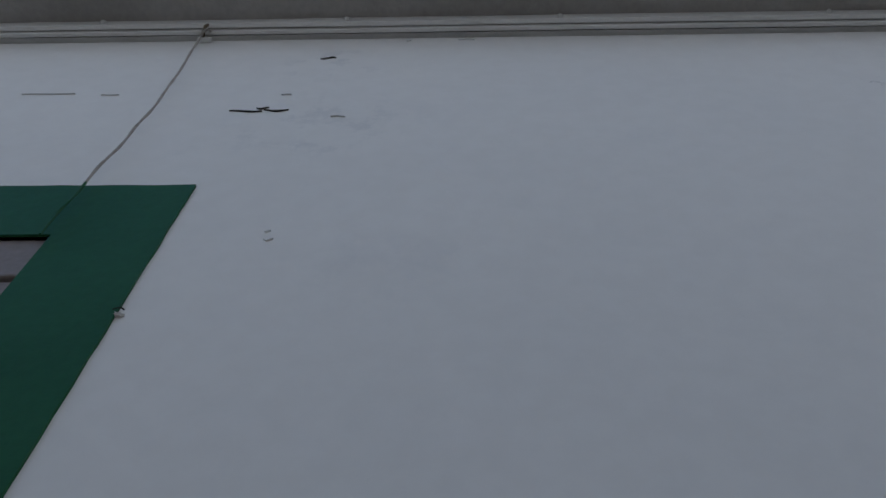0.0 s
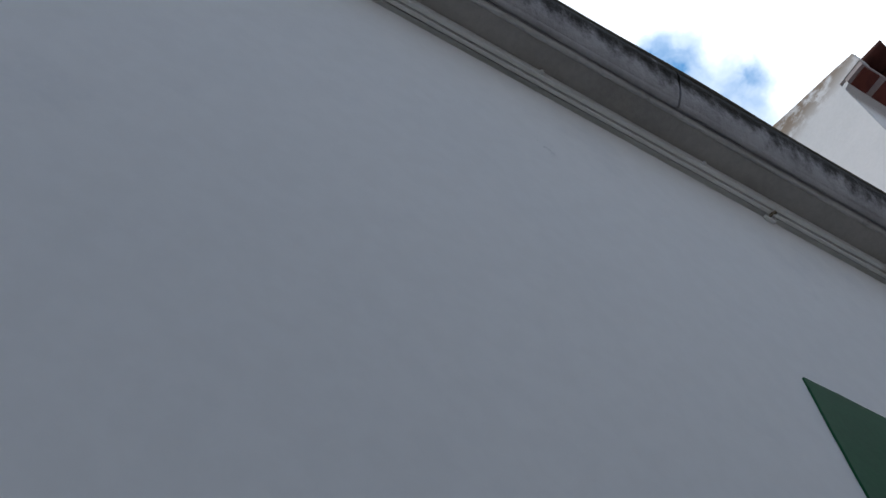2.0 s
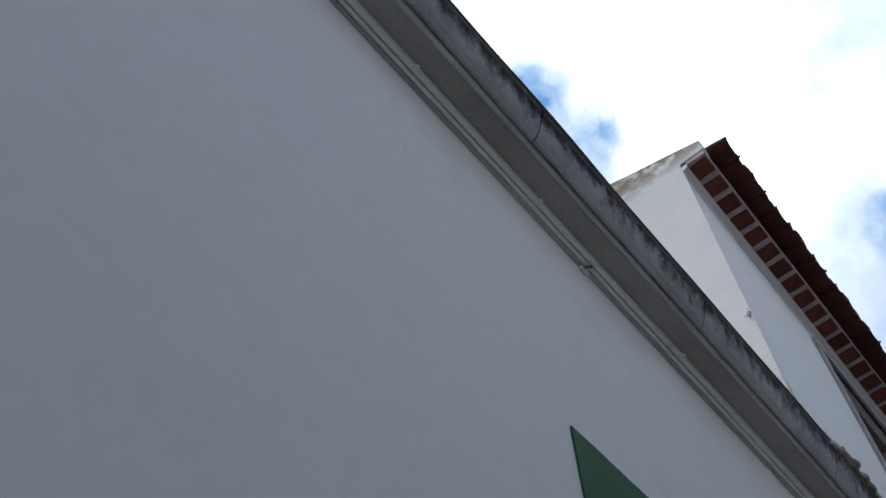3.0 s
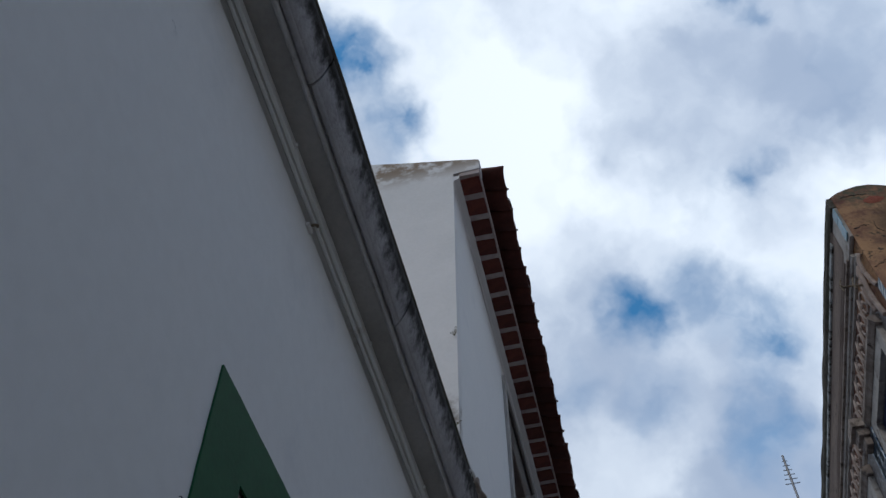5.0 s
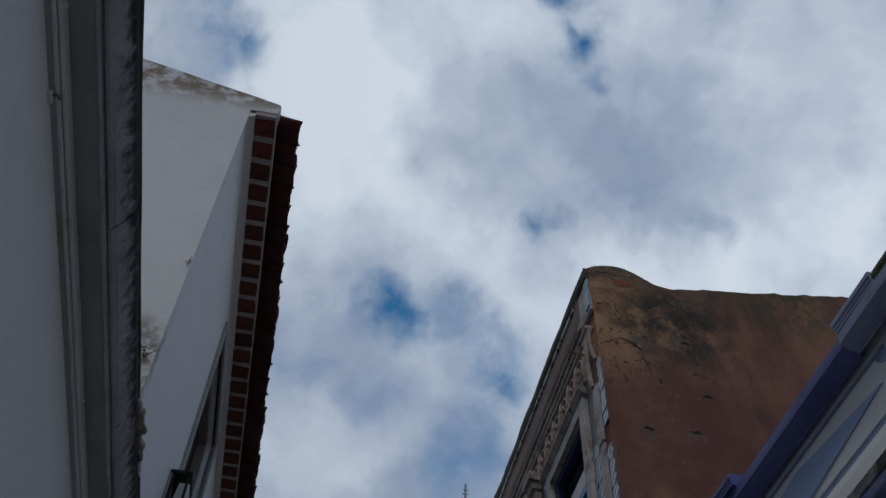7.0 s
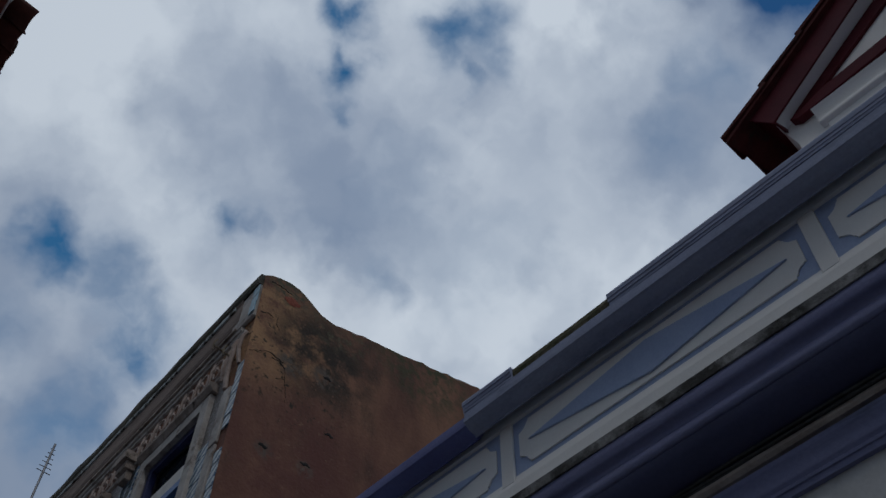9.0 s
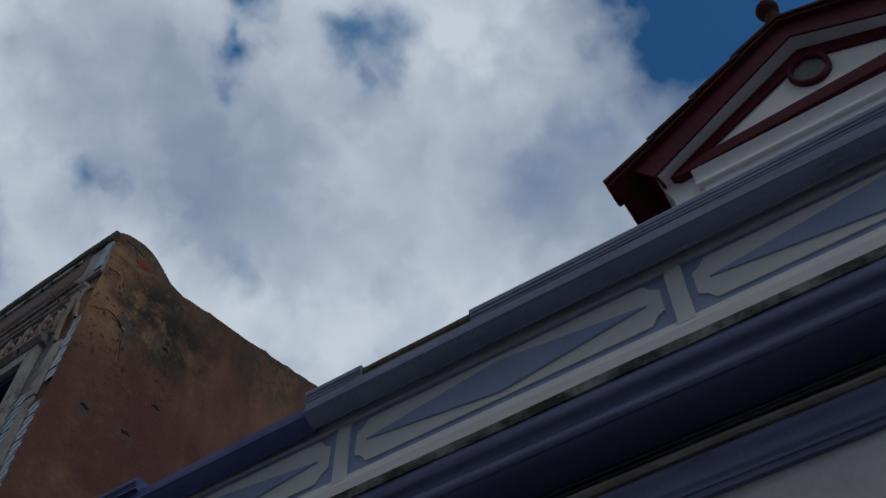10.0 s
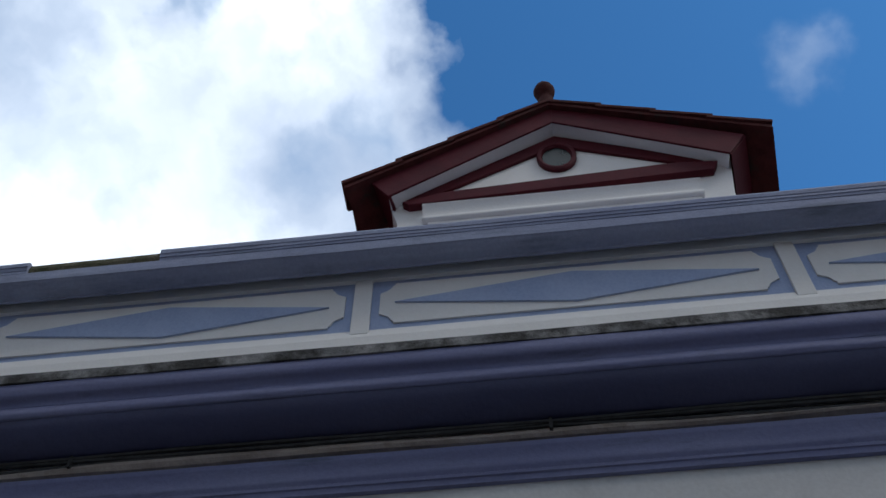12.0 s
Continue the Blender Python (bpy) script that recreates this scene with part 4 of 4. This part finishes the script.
for k, (pts, w) in enumerate((([(CX + 0.37, 8.56), (CX + 0.26, 8.59), (CX + 0.16, 8.60), (CX + 0.08, 8.52), (CX + 0.0, 8.48)], 0.010), ([(CX + 0.40, 8.50), (CX + 0.32, 8.55), (CX + 0.24, 8.56)], 0.012), ([(CX + 0.37, 8.55), (CX + 0.41, 8.42), (CX + 0.45, 8.22), (CX + 0.46, 8.10)], 0.006), ([(CX + 0.33, 8.32), (CX + 0.39, 8.36), (CX + 0.43, 8.35)], 0.005), ([(CX + 0.02, 9.06), (CX + 0.10, 9.09), (CX + 0.16, 9.08)], 0.012), ([(CX + 0.22, 9.12), (CX + 0.21, 9.02), (CX + 0.25, 8.95)], 0.009), ([(CX + 0.05, 9.56), (CX + 0.20, 9.57), (CX + 0.30, 9.55)], 0.007))):
    part("crack", jagged(pts, w * 0.7, 40 + k), M_DARK, house_c, "branching crack in the render")
bm = bmesh.new()
bmesh.ops.create_icosphere(bm, subdivisions=3, radius=1.0)
for v in bm.verts:
    w = 1 + 0.4 * noise.noise(v.co * 2.2)
    v.co = Vector((CX + 0.33 + v.co.x * 0.09 * w, CY - 0.001 + v.co.y * 0.006, 9.45 + v.co.z * 0.055 * w))
part("bare_brick_patch", bm, M_BARE, house_c, "bare red brick patch", True)
bracket = thing("wall_bracket", "rusty iron insulator bracket on the house corner", "bracket", TC @ pose(CX, CY + 0.25, 8.55))
part("arm", tube([(0.0, 0, 0), (-0.24, -0.02, 0.0), (-0.26, -0.02, 0.03)], 0.010, 7), M_RUST, bracket)
for dx in (-0.14, -0.25):
    part("prong", tube([(dx, -0.02, -0.05), (dx - 0.01, -0.02, 0.0), (dx, -0.02, 0.06), (dx + 0.02, -0.02, 0.10)], 0.008, 6), M_RUST, bracket)
antenna = thing("roof_antenna", "thin metal television antenna on the far roof", "antenna", TC @ pose(3.9, 17.0, 9.0))
part("mast", tube([(0, 0, 0), (0, 0, 6.95)], 0.025, 8), M_METAL, antenna)
for k in range(6):
    part("element", tube([(-0.15 + 0.02 * k, 0.0, 6.2 + 0.12 * k), (0.15 - 0.02 * k, 0.0, 6.2 + 0.12 * k)], 0.010, 6), M_METAL, antenna)


# ---- blue-trimmed house ----
BANG = math.degrees(0.076)
TB = pose(0, 0, 0, 0, 0, BANG) @ pose(0, -0.15, 0)
house_b = thing("blue_trimmed_house", "pale house with blue cornice and panelled parapet", "house", TB)
B0, B1 = -8.0, 5.15
part("wall", boxes((2.82, 3.2, B0, B1, 0, 4.56)), M_FRONT, house_b, "plain pale front wall")
part("end_wall", boxes((3.21, 9.0, B1 - 0.35, B1, 0, 4.56), (3.21, 9.0, B0, B0 + 0.35, 0, 4.56), (8.7, 9.0, B0 + 0.36, B1 - 0.36, 0, 4.56)), M_PLAQUE, house_b)
arch = [(2.819, 3.784), (2.801, 3.785), (2.798, 3.806), (2.792, 3.808), (2.790, 3.818), (2.794, 3.822), (2.788, 3.834)] + soft([(2.786, 3.838), (2.784, 3.870), (2.778, 3.892), (2.772, 3.908)], 3) + [(2.772, 3.926), (2.784, 3.934), (2.819, 3.938)]
part("architrave", sweep(arch, B0, B1, 0.3, 0.002, 41), M_CORBLUE, house_b, "blue lower moulding", True)
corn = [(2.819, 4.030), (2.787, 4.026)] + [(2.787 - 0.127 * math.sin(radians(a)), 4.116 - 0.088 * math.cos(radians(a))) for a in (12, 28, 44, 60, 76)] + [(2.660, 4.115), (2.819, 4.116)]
# the hollow's shade is put into its darker blue
part("cornice_cove", sweep(corn, B0, B1, 0.3, 0.003, 43), M_CORSHADE, house_b, "blue cornice hollow, darkened in colour for shade", True)
part("cornice_fillet", sweep([(2.819, 4.117)] + soft([(2.660, 4.117), (2.652, 4.121), (2.646, 4.132), (2.646, 4.150), (2.650, 4.166)], 3) + [(2.655, 4.170), (2.819, 4.170)], B0, B1, 0.3, 0.002, 44), M_CORBLUE, house_b, "lighter blue fillet", True)
nose = [(2.819, 4.171)] + soft([(2.654, 4.171), (2.652, 4.186), (2.642, 4.196), (2.628, 4.203), (2.621, 4.214), (2.617, 4.234), (2.618, 4.260)], 3) + [(2.819, 4.266)]
part("cornice_nose", sweep(nose, B0, B1, 0.3, 0.003, 46), M_CORBLUE, house_b, "deep blue cornice nose", True)
part("ledge", sweep([(2.819, 4.267), (2.611, 4.261), (2.610, 4.308), (2.618, 4.318), (2.800, 4.420), (2.819, 4.420)], B0, B1, 0.03, 0.007, 45), M_LEDGE, house_b, "mould-stained grey ledge")
part("frieze_back", boxes((2.815, 3.19, B0, B1, 4.561, 5.040)), M_LAV, house_b, "lavender panel field")
part("frieze_base", sweep([(2.814, 4.421), (2.792, 4.421), (2.792, 4.574), (2.796, 4.590), (2.8135, 4.636), (2.814, 4.638)], B0, B1, 0.4, 0.002, 47), M_PLAQUE, house_b, "cream base band")
part("frieze_top_band", sweep([(2.814, 4.955), (2.796, 4.957), (2.796, 5.036), (2.814, 5.036)], B0, B1, 0.4, 0.002, 49), M_PLAQUE, house_b)
STRIPS = [4.34, 2.585, 0.915, -0.845, -2.605, -4.365, -6.125]
for s in STRIPS:
    bm = bmesh.new()
    box(bm, 2.798, 2.814, s - 0.038, s + 0.038, 4.60, 4.954, 0.003)
    part("frieze_pier", bm, M_PLAQUE, house_b, "cream upright between panels")


def plaque(y0, y1):
    """A raised cream plaque with notched corners and a raised lavender lozenge on it."""
    c, h = (y0 + y1) / 2, (y1 - y0) / 2 - 0.035
    z0, z1, zm = 4.664, 4.926, 4.79
    n = 0.062
    out = []
    for sy, sz, rev in ((1, 1, False), (1, -1, True), (-1, -1, False), (-1, 1, True)):
        ky, kz = c + sy * h, (z1 if sz > 0 else z0)
        cc = [(ky - sy * n, kz), (ky - sy * n, kz - sz * 0.014)] + [(ky - sy * (0.010 + 0.042 * math.cos(radians(a))), kz - sz * (0.014 + 0.042 * math.sin(radians(a)))) for a in (5, 30, 55, 85)] + [(ky - sy * 0.012, kz - sz * n), (ky, kz - sz * n)]
        out += cc[::-1] if rev else cc
    p = part("plaque", prism_x(out, 2.806, 2.814, 0.002), M_PLAQUE, house_b, "cream plaque with notched corners")
    loz = [(c + h - 0.065, zm), (c, zm - 0.098), (c - h + 0.065, zm), (c, zm + 0.098)]
    part("lozenge", prism_x(loz, 2.796, 2.8055, 0.002), M_LAV, p, "lavender lozenge")
    return p


for a, b in zip(STRIPS, STRIPS[1:]):
    plaque(b + 0.038, a - 0.038)
cap_low = [(2.819, 5.046), (2.7985, 5.044)] + soft([(2.792, 5.032), (2.776, 5.005), (2.758, 4.972), (2.748, 4.952)], 3) + [(2.744, 4.946), (2.737, 4.944), (2.734, 4.952)] + soft([(2.730, 4.954), (2.712, 4.955), (2.692, 4.962), (2.676, 4.974), (2.664, 4.984)], 3) + [(2.657, 4.986), (2.655, 5.006), (2.660, 5.010), (2.659, 5.0475), (3.1, 5.052)]
cap_top = [(3.1, 5.053), (2.657, 5.049), (2.656, 5.064), (2.652, 5.066), (2.651, 5.082), (2.647, 5.084), (2.645, 5.104), (2.648, 5.114), (2.656, 5.122), (3.1, 5.135)]
part("parapet_cap", sweep(cap_low, B0, 2.72, 0.3, 0.003, 51), M_CAP, house_b, "grey-blue parapet cap", True)
part("parapet_cap", sweep([(x + 0.02, z) for x, z in cap_low], 2.722, B1, 0.3, 0.003, 53), M_VIOLET, house_b, "violet-blue parapet cap", True)
part("cap_fillet", sweep(cap_top, B0, 1.80, 0.1, 0.003, 55), M_CAP, house_b)
part("cap_fillet", sweep(cap_top, 2.40, 2.72, 0.1, 0.003, 57), M_CAP, house_b)
part("cap_fillet", sweep(cap_top, 3.80, 4.15, 0.1, 0.003, 58), M_VIOLET, house_b)
part("mossy_joint", sweep([(3.0, 5.053), (2.664, 5.053), (2.656, 5.082), (2.662, 5.108), (2.68, 5.120), (3.0, 5.13)], 1.802, 2.398, 0.015, 0.014, 59), M_MOSS, house_b, "mossy crumbled cap")
part("roof", prism_y([(3.0, 5.02), (6.0, 6.0), (9.0, 4.8), (9.0, 4.6), (6.0, 5.8), (3.2, 4.7)], B0, B1 - 0.4), M_TILE, house_b, "clay tile roof")
part("crumbled_joint", sweep([(2.8185, 3.956), (2.790, 3.958), (2.783, 3.968), (2.786, 3.984), (2.8185, 3.988)], B0, B1, 0.025, 0.013, 71), M_STONE, house_b, "crumbling pale plaster joint")
cable = thing("cable", "thin black cable strung along under the cornice", "cable", TB)
for k in range(3):
    pts = []
    for i in range(60):
        y = B0 + 0.2 + (B1 - B0 - 0.4) * i / 59
        pts.append((2.786 - 0.006 * k, y, 3.992 + 0.011 * k + (0.004 + 0.010 * (k == 0)) * math.sin(y * (1.9 + 0.5 * k) + k * 2) + 0.006 * noise.noise(Vector((y * 3, k, 0)))))
    part("strand", tube(pts, 0.0085, 6), M_CABLE, cable, "", True)
bm = bmesh.new()
box(bm, 2.752, 2.798, -1.25, -1.02, 3.970, 4.022, 0.008)
part("splice", bm, M_CABLE, cable, "black cable splice")
for y in (-1.9, 0.2, 1.9, 3.4, -3.1):
    part("clip", boxes((2.766, 2.8185, y - 0.006, y + 0.006, 3.972, 4.022)), M_CABLE, cable)


# ---- dormer with a pediment ----
SKEW = 0.16   # the dormer runs back at a slant to the street front


def slanted(bm):
    for v in bm.verts:
        v.co.y -= SKEW * (v.co.x - 3.062)
    return bm


dormer = thing("roof_dormer", "white dormer with maroon pediment and round window", "dormer", TB)
part("face", prism_x([(0.872, 5.3), (0.872, 5.98), (0.945, 6.28), (-0.025, 6.90), (-0.985, 6.43), (-0.912, 5.98), (-0.912, 5.3)], 3.20, 3.5), M_PLAQUE, dormer, "white pediment wall")
part("side_wall", slanted(boxes((3.51, 5.4, 0.75, 0.88, 5.3, 6.2), (3.51, 5.4, -0.905, -0.775, 5.3, 6.28))), M_PLAQUE, dormer)
part("lower_face", boxes((3.185, 3.199, -0.735, 0.705, 5.3, 5.949)), M_PLAQUE, dormer)
hm = [(3.199, 5.950), (3.185, 5.951)] + soft([(3.176, 5.955), (3.166, 5.962), (3.163, 5.975), (3.166, 5.988)], 3) + [(3.178, 5.992)] + soft([(3.180, 5.997), (3.178, 6.030), (3.168, 6.066), (3.153, 6.088)], 3) + [(3.199, 6.090)]
part("sill_moulding", sweep(hm, -0.750, 0.735, 0.3, 0.002, 61), M_PLAQUE, dormer, "white horizontal moulding", True)
tl, ta, tr = (0.855, 6.172), (-0.034, 6.743), (-0.890, 6.292)
il, ia, ir = (0.630, 6.231), (-0.040, 6.625), (-0.673, 6.310)
sill_bar = [(-0.878, 6.240), (-0.663, 6.261), (0.627, 6.189), (0.845, 6.128), (0.808, 6.093), (-0.842, 6.161)]
for outline, x in (([tl, ta, ia, il], 3.180), ([ta, tr, ir, ia], 3.180), (sill_bar, 3.152)):
    part("pediment_moulding", prism_x(outline, x, 3.199, 0.004), M_MAROON, dormer, "maroon pediment moulding")
oc = pose(3.199, -0.028, 6.505) @ pose(0, 0, 0, 0, -90, 0) @ Matrix.Diagonal((1.36, 1.0, 1.0, 1.0))
ring = part("oculus", lathe([(0.114, 0.0), (0.114, 0.022), (0.104, 0.030), (0.090, 0.027), (0.082, 0.012), (0.079, 0.0)], 28, oc, True), M_MAROON, dormer, "round window with a maroon rim", True)
part("pane", lathe([(0.001, 0.001), (0.082, 0.001), (0.082, 0.008), (0.001, 0.008)], 24, oc), M_PANE, ring, "dark glass pane")
# raking cornice in front of the wall, and the roof over it
bl, ba, br = (0.912, 6.109), (-0.031, 6.764), (-0.937, 6.212)
ul, ua, ur = (1.015, 6.270), (-0.040, 6.935), (-1.056, 6.395)
ol, oa, orr = (1.155, 6.206), (-0.020, 6.952), (-1.205, 6.410)

for a, b, c, d in ((bl, ba, ua, ul), (ba, br, ur, ua)):
    part("bargeboard", prism_x([a, b, c, d], 3.095, 3.107, 0.003), M_MAROON, dormer, "maroon bargeboard")
    part("verge_soffit", prism_x([tuple(Vector(a) + Vector((0, 0.014))), tuple(Vector(b) + Vector((0, 0.014))), tuple(Vector(b) + Vector((0, 0.05))), tuple(Vector(a) + Vector((0, 0.05)))], 3.108, 3.199), M_PLAQUE, dormer, "white verge soffit")
for outline in ([bl, ul, (0.995, 6.285), (0.905, 6.150)], [br, ur, (-1.035, 6.425), (-0.938, 6.250)]):
    part("eave_board", slanted(prism_x(outline, 3.108, 5.4)), M_MAROON, dormer, "dark maroon eave board")
for side, (lo, hi, ul_) in (("l", (ol, oa, ul)), ("r", (orr, oa, ur))):
    bm = bmesh.new()
    q = [Vector((3.062, *lo)), Vector((3.062, *hi)), Vector((5.5, *hi)), Vector((5.5, *lo))]
    v0 = [bm.verts.new(p - Vector((0, 0, 0.03))) for p in q]
    v1 = [bm.verts.new(p) for p in q]
    bm.faces.new(v0)
    bm.faces.new(v1[::-1])
    for i in range(4):
        bm.faces.new((v0[i - 1], v0[i], v1[i], v1[i - 1]))
    slab = part("roof", slanted(bm), M_TILE_DARK, dormer, "dark clay tile roof slope")
    # verge tiles, each lapping the one below
    n = 4
    d = Vector((0, hi[0] - lo[0], hi[1] - lo[1]))
    run = d.length
    ang = math.degrees(math.atan2(d.z, d.y))
    bm = bmesh.new()
    L = run / n + 0.03
    box(bm, 0.0, 0.19, 0.0, L, 0.0, 0.028, 0.004)
    vt = mesh_of(bm, M_TILE_DARK)
    for k in range(n):
        for col in range(5):
            p = Vector((3.050 + 0.192 * col, *lo)) + d * (k / n) - Vector((0, SKEW * 0.192 * col, 0))
            tilt = 3.4
            if side == "l":
                m = Matrix.Translation(p) @ Matrix.Rotation(math.atan2(d.z, -d.y), 4, "X").inverted() @ Matrix.Rotation(math.pi, 4, "Z") @ Matrix.Translation((-0.19, 0, 0.0)) @ pose(0, 0, 0.014, -tilt, 0, 0)
            else:
                m = Matrix.Translation(p) @ Matrix.Rotation(math.atan2(d.z, d.y), 4, "X") @ pose(0, 0, 0.014, -tilt, 0, 0)
            piece("roof_tile", vt, slab, m)
fin = pose(3.12, -0.018, 7.075)
finial = part("finial", lathe([(0.045, -0.10), (0.05, 0.0), (0.032, 0.02), (0.028, 0.05), (0.040, 0.07), (0.062, 0.10), (0.068, 0.135), (0.060, 0.165), (0.036, 0.19), (0.020, 0.205), (0.014, 0.24), (0.005, 0.285)], 18, fin), M_TILE_DARK, dormer, "dark maroon ball finial", True)

weed("weed", (-0.70, 3.81, 5.25), 0.08, 5)
weed("weed", (-0.66, 3.81, 6.02), 0.05, 6)
for k, (x, z) in enumerate(((CX + 0.05, 9.62), (CX + 0.74, 9.485))):
    p = TC @ Vector((x, CY + 0.1, z))
    weed("weed", tuple(p), 0.10, 30 + k, 5)
